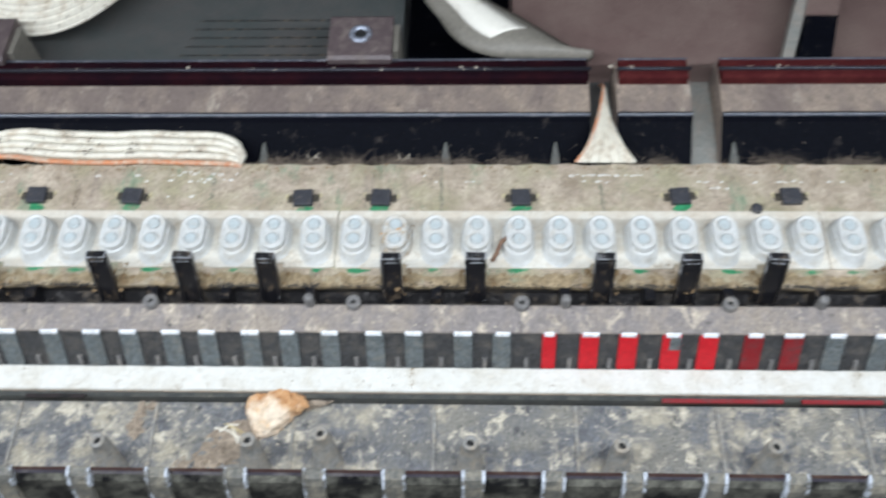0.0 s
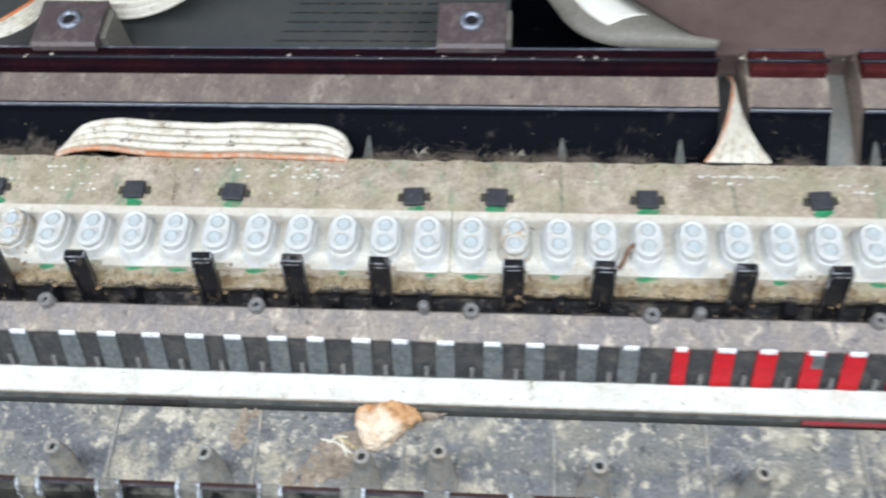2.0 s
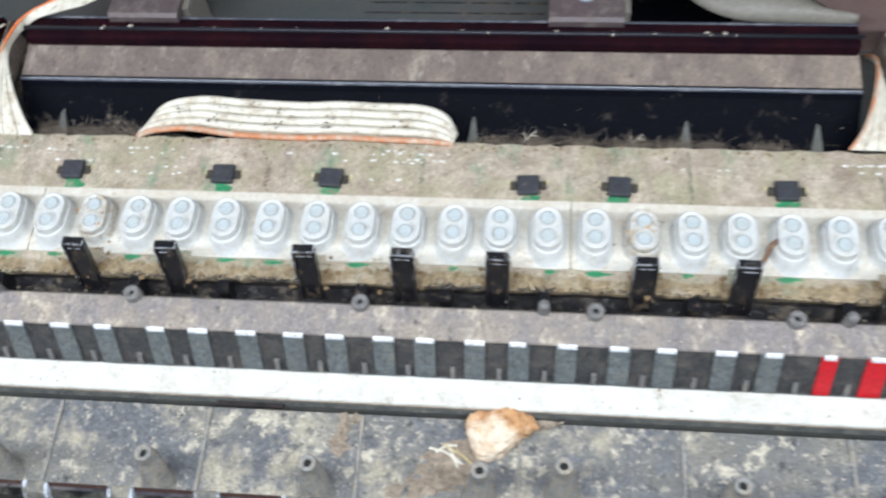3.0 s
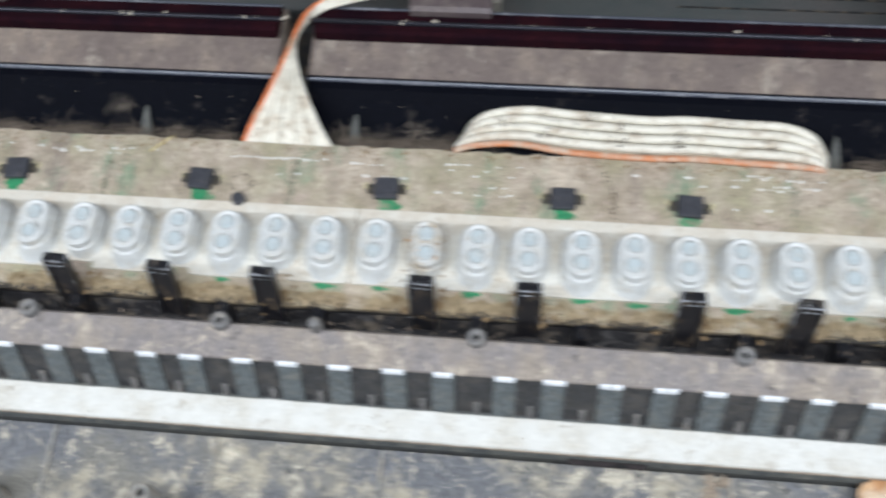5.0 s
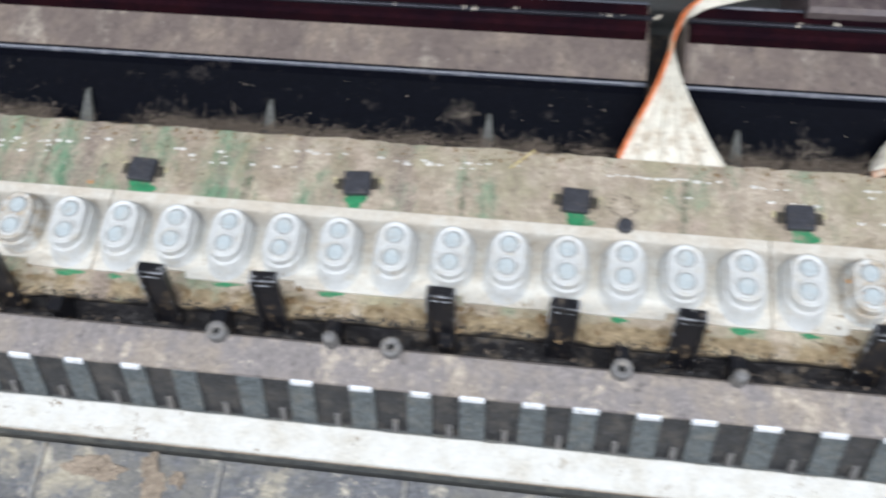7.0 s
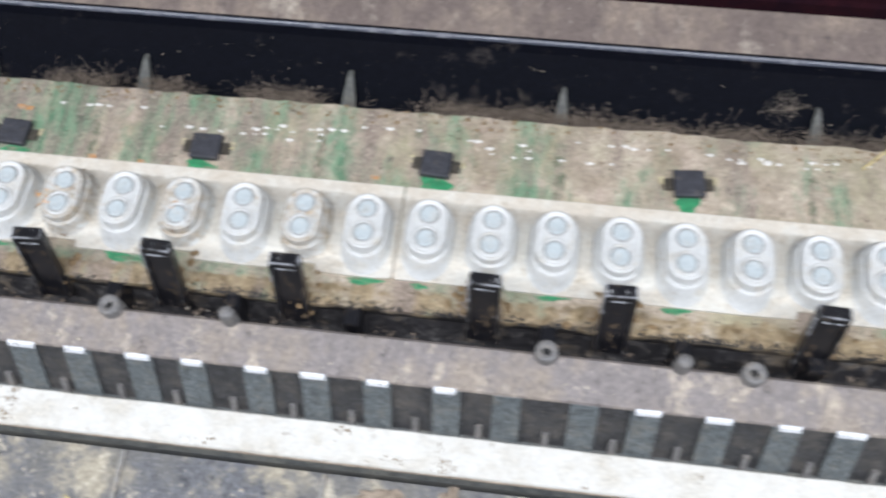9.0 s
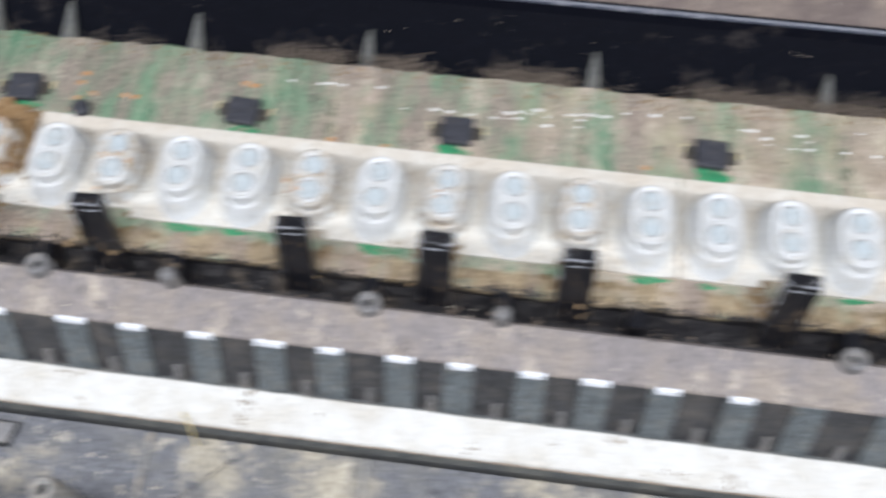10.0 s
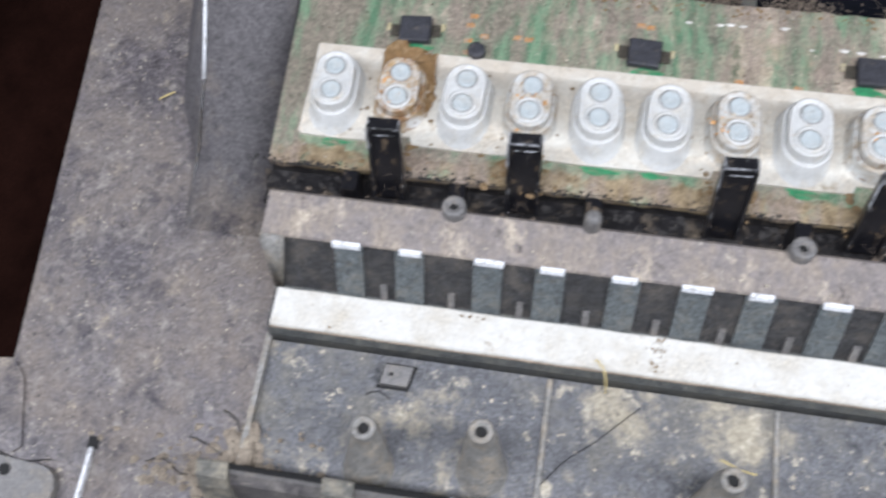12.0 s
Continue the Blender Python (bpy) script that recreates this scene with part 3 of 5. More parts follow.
# The ridge's highlight is painted on as a white strand.
part("ramp_ridge", tube_along(bmesh.new(), [Vector((-35, 6, -17.0 + CZ)), Vector((-35, 13, -11.8 + CZ)), Vector((-35, 20, -6.4 + CZ)), Vector((-35.1, 23, -5.2 + CZ))], 0.42, 8), M_TABTOP, chassis, "ridge with a painted white highlight", smooth=True)
part("ramp_seam", tube_along(bmesh.new(), [Vector((-35, 5.8, -17.2 + CZ)), Vector((-35.2, -1, -20.8 + CZ)), Vector((-35.1, -7, -24.4 + CZ)), Vector((-35.3, -15, -27.2 + CZ))], 0.3, 6), M_DARK, chassis, "dark seam")

# sloping comb at the front edge
WHITE = OCT / 7
for x0, x1, face, lip, band in ((-9.2, 62.0, M_FRONTGREY, M_HOLE, M_PEG), (62.05, X_END, M_FRONT, M_BROWNLIP, M_FRONTLIP)):
    part("front_slope", prism(bmesh.new(), up([(-140, -50), (-140, -36), (-88, -29), (-82.6, -8.6), (-79.6, -5.4), (-79.4, -6.4), (-80.6, -31), (-80.6, -50)]), x0, x1), face, chassis, "dusty black sloping front" if x0 > 0 else "mottled grey sloping front")
    # Lighter band puts the sheen of the rounded edge into its colour.
    part("front_band", prism(bmesh.new(), up([(-80.95, -6.6), (-79.75, -5.25), (-79.65, -5.45), (-80.9, -6.9)]), x0, x1), band, chassis, "rounded front edge with sheen in its grey")
    # At the low end this black strip draws the shaded gap behind the edge.
    part("front_lip", prism(bmesh.new(), up([(-80.3, -5.6), (-79.5, -4.9), (-79.2, -6.0)]), x0, x1), lip, chassis, "thin dark line along the front's top")
divider = finish(prism(bmesh.new(), [(-10.5, -24.0), (-4.0, -3.2), (-2.4, -0.6), (0.0, 0.6), (0.5, 0.3), (0.7, -1.2), (-6.5, -26)], -2.9, 2.9, bevel=0.5), "divider", M_DIVIDER)
# Added pale rails paint the highlights on the dividers' corners and lit sides.
rails = [finish(prism(bmesh.new(), [(-4.0 - a * 6.4, -2.6 - a * 20.5), (-4.2, -2.6), (-2.5, -0.1), (-0.3, 0.9), (0.4, 0.6), (0.5, -0.6), (-2.6 - a * 4.4, -3.6 - a * 21)], -0.42, 0.42, bevel=0.2), "divider_rail", M_RAIL) for a in (0.42, 0.08)]
for j in range(31):
    x = -6.9 + WHITE * j
    if x < X_END - 4:
        d = place("divider", divider, chassis, (x, -79.7, -5.2 + CZ))
        for s, mesh in ((-3.0, rails[0]), (3.0, rails[1])):
            if j < 2:
                continue
            place("divider_rail", mesh, d, (s, 0, 0), "pale corner painted as a highlight")

# ribs on the floor
rib = finish(box(bmesh.new(), -0.6, 0.6, -78, -49.4, 0, 0.9, 0.25), "floor_rib", M_BOSS)
for j in range(16):
    x = 52.0 + 46.75 * j
    if x < X_END - 5:
        place("floor_rib", rib, chassis, (x, 0, -31.1 + CZ))

# conical screw posts on the floor
bm = lathe(bmesh.new(), [(5.4, 0), (4.5, 3), (3.8, 8), (3.1, 12.5), (2.65, 14), (2.5, 17.2), (2.3, 17.8), (1.3, 17.8), (1.15, 12)], 18)
for v in bm.verts:
    v.co.y -= 5.0 * max(0.0, 1 - v.co.z / 14.0) ** 1.2
post = finish(bm, "screw_post", M_BOSS, True)
plug = finish(lathe(bmesh.new(), [(1.2, 0), (1.2, 0.2)], 12), "screw_hole", M_HOLE)
gusset = finish(prism(bmesh.new(), [(-9.5, 0), (-2, 0), (-2, 14)], -0.7, 0.7), "gusset", M_BOSS)
for px, y in ((17.5, -68), (40.0, -65.4), (87, -67.5), (134, -67.7), (180.5, -67.9), (227, -68), (274, -68), (321, -68.2), (368.4, -68.2), (415.1, -68.4), (462.2, -67.8), (484.8, -65.4), (531.5, -68), (578, -68.4), (624.7, -68.2), (671.4, -68.2)):
    p = place("screw_post", post, chassis, (px, y, -31 + CZ), rz=6 * math.sin(px))
    place("screw_hole", plug, p, (0, 0, 16.2))
    place("gusset", gusset, p)

# bosses and pegs on the ledge
hollow = finish(lathe(bmesh.new(), [(2.6, -1), (2.45, 2.6), (2.15, 2.9), (0.95, 2.9), (0.85, 0.5)], 16), "ledge_boss", M_PEG, True)
pit = finish(lathe(bmesh.new(), [(1.0, 0), (1.0, 0.2)], 10), "boss_hole", M_HOLE)
peg = finish(lathe(bmesh.new(), [(1.85, -2), (1.75, 4.4), (1.4, 5.2), (0.7, 5.5)], 14), "ledge_peg", M_PEG, True)
foot = finish(box(bmesh.new(), -1.7, 1.7, -2.5, 3.5, -8, 1.2, 0.3), "board_hook", M_CLIP)
for x in (28.4, 96.8, 191.8, 234.3, 288.0, 356.9, 425.4, 492.9, 548.2, 615.7, 683.0):
    b = place("ledge_boss", hollow, chassis, (x, -22.6, -9.9 + CZ))
    place("boss_hole", pit, b, (0, 0, 1.6))
for x in (56.2, 123.5, 219.8, 314.2, 478.3, 562.4, 645):
    place("ledge_peg", peg, chassis, (x, -22.3, -10 + CZ))
for x in (6, 28.4, 56.2, 96.8, 123.5, 150, 191.8, 219.8, 247, 288, 314.2, 356.9, 384, 425.4, 450, 478.3, 520, 562.4, 590, 615.7, 645):
    place("board_hook", foot, chassis, (x, -18.9, -8.6 + CZ), rz=(x * 7) % 5 - 2)

# guide tabs on the sloping face, two notched pins between them
OFFS = (7.7, 20.5, 36.7, 49.3, 64.1, 77.8, 90.4, 104.4, 116.3, 130.7, 143.4, 156.9)
tab_profile = [(-38.9, -24.0), (-32.9, -12.3), (-32.3, -11.3), (-31.4, -11.0), (-31.2, -12.6), (-37.6, -24.2)]
tab_mesh = {m: finish(prism(bmesh.new(), tab_profile, -3.0, 3.0, bevel=0.15), "guide_tab", m) for m in (M_TAB, M_RED, M_REDDARK)}
cap = finish(prism(bmesh.new(), [(-32.95, -11.9), (-32.55, -10.9), (-31.9, -10.55), (-31.8, -11.4)], -3.02, 3.02, bevel=0.15), "tab_edge", M_TABTOP)
pin = finish(prism(bmesh.new(), [(-39.3, -24.4), (-37.4, -24.4), (-36.5, -20.6), (-37.1, -20.3)], -0.7, 0.7, bevel=0.15), "guide_pin", M_PEG)
for k in range(5):
    for i, o in enumerate(OFFS):
        x = o + 164.1 * k
        if x > X_END - 6:
            continue
        mat = M_TAB if x < 553 else M_RED if x < 615 else M_REDDARK if x < 641 else M_TAB
        t = place("guide_tab", tab_mesh[mat], chassis, (x, 0, CZ), "" if mat is M_TAB else "red cloth-covered guide tab")
        if abs(x - 184.6) > 3 and abs(x - 200.8) > 3:
            e = place("tab_edge", cap, t, (0.35 * math.sin(x * 3.1), 0, 0), "mottled white edge")
            e.scale.x = 0.86 + 0.13 * math.cos(x * 1.7)
        if 553 < x < 560:
            t.scale.x, t.location.x = 0.74, (x + 0.7) * MM
        if abs(x - 596.4) < 7:
            part("scuff", prism(bmesh.new(), [(-35.3, -16.6), (-33.05, -12.2), (-32.6, -12.2), (-34.9, -16.6)], -0.6, 2.9, bevel=0.1), M_TAB, t, "grey scuffed patch")
        nxt = (OFFS + (OFFS[0] + 164.1,))[i + 1] + 164.1 * k
        place("guide_pin", pin, chassis, ((x + nxt) / 2 + 0.8, 0, CZ))

# upright black stops in front of the sharps' contacts
bm = prism(bmesh.new(), [(-6.6, -19), (-5.2, -19), (0.9, -0.2), (0.6, 0), (-0.5, 0)], -2.7, 2.7, bevel=0.15)
stop_mesh = finish(bm, "key_stop", M_CLIP)
flange = finish(prism(bmesh.new(), [(-7.4, -18.5), (-5.2, -19), (0.9, -0.2), (-1.2, -0.6)], -0.35, 0.35), "stop_flange", M_WORN)
top_cap = finish(box(bmesh.new(), -3.1, 3.1, -1.1, 1.4, -0.5, 0.5, 0.2), "stop_cap", M_WORN)
# Pale bars along the cap's edges paint the highlights on its rim.
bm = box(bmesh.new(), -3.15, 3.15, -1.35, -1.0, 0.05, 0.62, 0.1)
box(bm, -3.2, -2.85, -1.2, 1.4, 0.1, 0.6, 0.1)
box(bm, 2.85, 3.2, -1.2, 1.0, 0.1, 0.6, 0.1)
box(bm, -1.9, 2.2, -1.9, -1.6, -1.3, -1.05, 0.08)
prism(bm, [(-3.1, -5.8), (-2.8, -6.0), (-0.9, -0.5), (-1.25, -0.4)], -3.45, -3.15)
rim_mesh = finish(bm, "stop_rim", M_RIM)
rng = random.Random(5)
for k in range(5):
    for i in BLACK:
        x = PITCH * (12 * k + i) + rng.uniform(-0.5, 0.5)
        if x < X_END - 6:
            s = place("key_stop", stop_mesh, chassis, (x, -13.2, 6.0 + rng.uniform(-0.6, 0.3) + CZ), rz=rng.uniform(-3, 3))
            for o in (-3.0, 3.0):
                place("stop_flange", flange, s, (o, 0, 0))
            place("stop_cap", top_cap, s)
            place("stop_rim", rim_mesh, s, (0, 0, 0), "pale rim painted as a highlight")

# rear bar, cut by three slots
for x0, x1 in ((-14, 291.2), (300.8, 575.0), (585.0, 612.2), (623.0, X_END)):
    bar = part("rear_bar", prism(bmesh.new(), up([(36.2, -79.9), (36.2, -20.6), (53.2, -8.6), (54.4, -6.1), (66.5, -4.4), (77.6, -4.4), (77.6, -79.9)]), x0, x1), M_BAR, chassis, "dusty brown-grey bar behind the board")
    part("bar_front", prism(bmesh.new(), up([(35.9, -19.6), (51.9, -7.9), (52.9, -6.7), (53.5, -6.0), (54.3, -5.7), (54.9, -5.75), (54.5, -6.3), (53.3, -8.4), (36.1, -20.5)]), x0 + 0.05, x1 - 0.05), M_SLOPE, bar, "black sloping front")
    # Lip is glossy, and its lighter patchy colour paints part of the highlight.
    part("bar_lip", prism(bmesh.new(), up([(53.2, -6.2), (53.5, -5.75), (53.85, -5.52), (54.15, -5.55), (54.0, -6.0)]), x0 + 0.1, x1 - 0.1, bevel=0.1), M_LIP, bar, "shiny edge with a painted highlight")
for x0, x1 in ((291.3, 300.7), (575.1, 584.9), (612.3, 622.9)):
    # The last slot's paler floor paints in the brightness of its lit side wall.
    part("slot_floor", prism(bmesh.new(), up([(36.2, -79.9), (36.2, -21), (60, -17), (77.6, -16), (77.6, -79.9)]), x0, x1), M_DARK if x0 < 300 else M_REAR if x0 < 600 else M_PALESLOT, chassis, "grimy floor of a slot through the bar")
bm = prism(bmesh.new(), [(35.8, -21), (37, -21), (46, -12.3), (44.5, -12.0), (35.8, -16.2)], -2.1, 2.1, bevel=0.2)
for v in bm.verts:
    v.co.x *= 1.0 - 0.85 * max(0.0, (v.co.y - 35.8) / 10.2)
fin = finish(bm, "bar_fin", M_SHELF)
for x in (-4, 14, 45, 86, 138.5, 191, 251, 315.6, 454.4, 521.9, 562.2, 627.2, 690):
    place("bar_fin", fin, chassis, (x, 0, CZ))

# shell behind the bar
part("rear_shell", prism(bmesh.new(), up([(77.7, -79.9), (77.7, -20), (330, -20), (330, -79.9)]), -110, 503), M_REAR, chassis, "grey-green shell floor behind the bar")
# Sunk black stretch stands in for the shadow between block and sheath.
part("rear_well", prism(bmesh.new(), up([(77.7, -79.9), (77.7, -45), (330, -45), (330, -79.9)]), 503, 548), M_SLOPE, chassis, "sunk black floor standing in for a shadow")
part("rear_shell_end", prism(bmesh.new(), up([(77.7, -79.9), (77.7, -16), (330, -16), (330, -79.9)]), 548, X_END), M_REARBROWN, chassis, "brown-grey shell floor behind the bar")
slot = finish(box(bmesh.new(), -32, 32, -0.28, 0.28, 0, 0.4), "vent_slot", M_DARK)
for i in range(5):
    place("vent_slot", slot, chassis, (444 + i * 1.5, 96 + 4.8 * i, -20.2 + CZ))
bm = lathe(bmesh.new(), [(4.3, -1), (4.3, 0.6), (3.6, 1.1), (2.5, 1.1), (2.2, -2.0)], 20)
screw_mesh = finish(bm, "screw", M_STEEL, True)
socket = finish(lathe(bmesh.new(), [(2.35, 0), (2.35, 0.2)], 6), "socket", M_HOLE)
for x in (192.0, 342.3, 489.5):
    blk = part("screw_block", prism(bmesh.new(), up([(73.0, 0.3), (73.0, 2.6), (74.2, 3.6), (93.5, 3.6), (95, 2.6), (95, -22), (78.0, -22), (78.0, 0.3)]), x - 12, x + 12, bevel=0.5), M_BLOCK, chassis, "mauve-grey block with a screw")
    part("block_brace", prism(bmesh.new(), up([(78.0, -4.4), (78.0, 1.5), (80.6, 1.5), (92, 1.0), (92, -20), (78.0, -20)]), x + 12.1, x + 14.2), M_GREYBAND, blk)
    sc = place("screw", screw_mesh, blk, (x, 84.8, 3.6 + CZ), "shiny zinc screw")
    place("socket", socket, sc, (0, 0, 0.2))
part("shell_strut", prism(bmesh.new(), up([(80.5, -16), (80.5, -5.5), (118, -3.5), (118, -16)]), 620.5, 624.9, skew=0.35, bevel=0.4), M_PALESLOT, chassis, "pale grey strut in the shell")
part("shell_box", prism(bmesh.new(), up([(80.6, -16), (80.6, -4.2), (100.8, -4.2), (100.8, -16)]), 629.5, 642.0, skew=0.31, bevel=0.6), M_SLOPE, chassis, "black box in the shell")
part("box_ledge", prism(bmesh.new(), up([(101, -16), (101, -3.6), (112, -3.0), (112, -16)]), 629.0, 641.5, skew=0.31, bevel=0.5), M_REARBROWN, chassis, "brown ledge behind the black box")

# rounded mounting lug at the outer corner
bm = bmesh.new()
ring = [(4.6 * math.cos(a) + (9 if math.cos(a) > 0 else -16), 4.6 * math.sin(a) + (2.5 if math.sin(a) > 0 else -2.5)) for a in [2 * math.pi * (i + 0.5) / 20 for i in range(20)]]
lo = [bm.verts.new((x, y, 0)) for x, y in ring]
hi = [bm.verts.new((x, y, 2.4)) for x, y in ring]
bm.faces.new(hi)
bm.faces.new(list(reversed(lo)))
for i in range(20):
    bm.faces.new((lo[i - 1], lo[i], hi[i], hi[i - 1]))
place("mounting_lug", finish(bm, "mounting_lug", M_PEG), chassis, (-60.5, -89.6, -30.5 + CZ), "grey rounded mounting lug", rz=-5)
place("lug_hole", finish(lathe(bmesh.new(), [(1.3, 0), (1.3, 0.25)], 12), "lug_hole", M_HOLE), chassis, (-58.4, -85.3, -28.2 + CZ), "black hole in the lug")

# ---- circuit board ----
board = thing("circuit_board", (0, 0, -8.7), "dusty green circuit board lying in the chassis", "circuit board")
BZ = 8.7
rng = random.Random(2)
bm = bmesh.new()
n = 260
xs = [-11.6 + (X_END + 11) * i / n for i in range(n + 1)]
rows = []
for x in xs:
    f, b = -17.3 + rng.uniform(-0.35, 0.35), 32.0 + rng.uniform(-0.3, 0.5) + 0.5 * noise.noise(Vector((x / 9, 3, 0)))
    s = -2.2 * max(0.0, 1 - (x + 11.6) / 30)
    rows.append([bm.verts.new((x + s * (y + 17.5) / 50, y, z)) for y, z in ((f, 0), (f, 1.7), (-8, 1.7), (8, 1.7), (22, 1.7), (b, 1.7), (b, 0))])
for a, b in zip(rows, rows[1:]):
    for i in range(6):
        bm.faces.new((a[i], a[i + 1], b[i + 1], b[i]))
    bm.faces.new((a[6], a[0], b[0], b[6]))
bm.faces.new(rows[0])
bm.faces.new(list(reversed(rows[-1])))
part("board", bm, M_BOARD, board)

bm = box(bmesh.new(), -3.4, 3.4, -3.2, 3.2, 0, 1.9, 0.3)
chip_mesh = finish(bm, "chip", M_CHIP)
gold_mesh = finish(box(bmesh.new(), -0.5, 0.5, -0.9, 0.9, 0, 0.35, 0.1), "chip_pad", M_GOLD)
lead_mesh = finish(box(bmesh.new(), -1.0, 1.0, -0.3, 2.6, 0, 0.7, 0.1), "chip_lead", M_LEAD)
for x, y in ((13.8, 17.4), (63.1, 16.9), (109.7, 17.5), (163.5, 18.2), (220.1, 18.9), (275.0, 18.6), (328.6, 18.5), (377.7, 18.2), (412.0, 17.8), (472.7, 17.1), (500, 17.3), (548.7, 17.4), (603.6, 18), (641.5, 18), (690, 18)):
    c = place("chip", chip_mesh, board, (x, y, BZ - 7.0), "small black chip with side leads", rz=(x * 13) % 9 - 4)
    for s in (-4.5, 4.5):
        place("chip_lead", lead_mesh, c, (s, -1.0, 0), "dark metal lead")
        place("chip_pad", gold_mesh, c, (1.3 * s, 1.2, 0), "yellowish solder pad")
bm = lathe(bmesh.new(), [(0.75, 0), (0.65, 0.3), (0.3, 0.42)], 8)
for v in bm.verts:
    v.co.x *= 1.7 + 0.3 * math.sin(v.co.y * 5)
    v.co.y *= 0.72
bead = finish(bm, "solder_point", M_SOLDER, True)
rng = random.Random(9)
for x0, x1, y in ((567, 592, 27.4), (571, 589, 24.6), (283, 310, 27.0), (297, 308, 22.0), (318, 340, 26.4), (322, 338, 22.6), (422, 440, 28.6), (424, 447, 25.4), (424, 436, 18.4), (454, 462, 17.5), (352, 362, 21.0), (611, 647, 24.6), (615, 622, 22.0), (510, 538, 24.4), (340, 360, 25.6), (340, 366, 18.6), (310, 316, 17.6), (226, 242, 26.6), (117, 128, 24.2), (129, 138, 22.0), (148, 154, 25.6), (175, 186, 24.0), (92, 100, 27.2), (395, 432, 27.3), (404, 440, 24.6), (345, 372, 24.2), (345, 372, 27.5), (430, 455, 27.8), (195, 225, 27.4), (232, 252, 26), (120, 140, 24), (515, 530, 27), (640, 662, 24.6), (140, 160, 27), (98, 124, 22.6), (126, 142, 25.2), (72, 92, 26.6), (170, 190, 25.4), (176, 204, 22.4), (236, 262, 27.5)):
    x = x0
    while x < x1:
        if rng.random() < (0.85 if x0 in (283, 567) else 0.6):
            place("solder_point", bead, board, (x + rng.uniform(-0.5, 0.5), y + rng.uniform(-0.3, 0.3), BZ - 7.0), scale=rng.uniform(0.4, 0.85) if x0 in (283, 567) else rng.uniform(0.4, 0.85))
        x += 1.9 if x0 in (283, 567) else 2.6 if rng.random() < 0.7 else 6.5
pad = finish(box(bmesh.new(), -0.9, 0.9, -0.55, 0.55, 0, 0.08), "copper_pad", M_COPPER)
for x, y in ((25.5, 20.5), (28.8, 18), (25.5, 16.6), (25.5, 13.5), (26, 23), (36, 18.4), (38.5, 18.2), (62, 24.5), (64, 24.2), (83, 12.8), (95, 12.6), (150, 14)):
    place("copper_pad", pad, board, (x, y, BZ - 7.0))
bm = bmesh.new()
ring = [bm.verts.new((math.cos(a) * (1 + 0.3 * math.sin(3 * a + 1)), math.sin(a) * (1 + 0.25 * math.cos(4 * a)), 0.04)) for a in [2 * math.pi * i / 18 for i in range(18)]]
bm.faces.new(ring)
bare_mesh = finish(bm, "bare_spot", M_GREEN)
rng = random.Random(17)
for x, y in ((13.8, 17.4), (63.1, 16.9), (109.7, 17.5), (163.5, 18.2), (220.1, 18.9), (275.0, 18.6), (328.6, 18.5), (377.7, 18.2), (412.0, 17.8), (472.7, 17.1), (500, 17.3), (548.7, 17.4), (603.6, 18)):
    b = place("bare_spot", bare_mesh, board, (x + rng.uniform(-1, 1), y - 4.6, BZ - 6.99), "clean green spot", rz=rng.uniform(-20, 20))
    b.scale = (rng.uniform(2.6, 3.8), rng.uniform(1.5, 2.5), 1)
for g in range(54):
    if g % 12 in BLACK or rng.random() < 0.15:
        continue
    b = place("bare_spot", bare_mesh, board, (PITCH * g + rng.uniform(-1.5, 1.5), -11.2 + rng.uniform(-0.3, 0.2), BZ - 6.99), "clean green spot", rz=rng.uniform(-5, 5))
    b.scale = (rng.uniform(1.5, 4.0), rng.uniform(0.5, 1.15), 1)
# dark smudged conductor bands across the board
rng = random.Random(23)
for x, y0, y1, w in ((82, 12.2, 23, 1.0), (136.3, 12.2, 28, 1.3), (158.5, 24, 32, 0.9), (191.5, 12.2, 27.5, 1.4), (247, 12.2, 24, 0.9), (301.5, 12.2, 26.5, 1.1), (440, 17, 26, 0.8), (521, 12.2, 31, 0.7), (577, 12.2, 23.5, 0.9)):
    bm = bmesh.new()
    ys = [y0 + (y1 - y0) * i / 14 for i in range(15)]
    a = [bm.verts.new((x - w * rng.uniform(0.2, 1.3), y, BZ - 6.97)) for y in ys]
    b = [bm.verts.new((x + w * rng.uniform(0.2, 1.3), y, BZ - 6.97)) for y in ys]
    for i in range(14):
        bm.faces.new((a[i], a[i + 1], b[i + 1], b[i]))
    part("conductor_band", bm, M_TRACE, board, "dark smudged green band")
can = finish(lathe(bmesh.new(), [(1.9, 0), (1.9, 1.8), (1.4, 2.2)], 14), "capacitor", M_CHIP)
for x, y in ((27.8, 13.4), (287.2, 12.7), (629, 12.8)):
    place("capacitor", can, board, (x, y, BZ - 7.0), "small round black component")

# ---- rubber contact strips ----
N = 28
dome_rings = [(5.6, 0.1, 2.6), (5.2, 0.5, 2.6), (5.0, 1.4, 2.5), (4.95, 3.5, 2.45), (4.85, 3.85, 2.45), (4.6, 3.95, 2.45), (4.3, 3.8, 2.45), (4.15, 3.3, 2.45), (4.05, 3.3, 2.45), (4.1, 4.0, 2.45), (4.12, 5.6, 2.45), (4.05, 5.95, 2.45), (3.85, 6.1, 2.45), (3.6, 6.1, 2.45), (3.35, 5.8, 2.42), (0.4, 5.75, 2.3)]
def dome_shape(flare):
    """One double dome; its front wall runs out in a smooth tongue."""
    bm = lathe(bmesh.new(), dome_rings, N)
    for v in bm.verts:
        if v.co.y < 0 and v.co.z < 5.3:
            v.co.y -= flare * (-v.co.y / 8.3) * (1 - v.co.z / 5.3) ** 1.3
    return bm


dome_mesh = {m: finish(dome_shape(0.0), "contact_dome", m, True) for m in (M_RUBBER, M_GUNK, M_SOILED)}
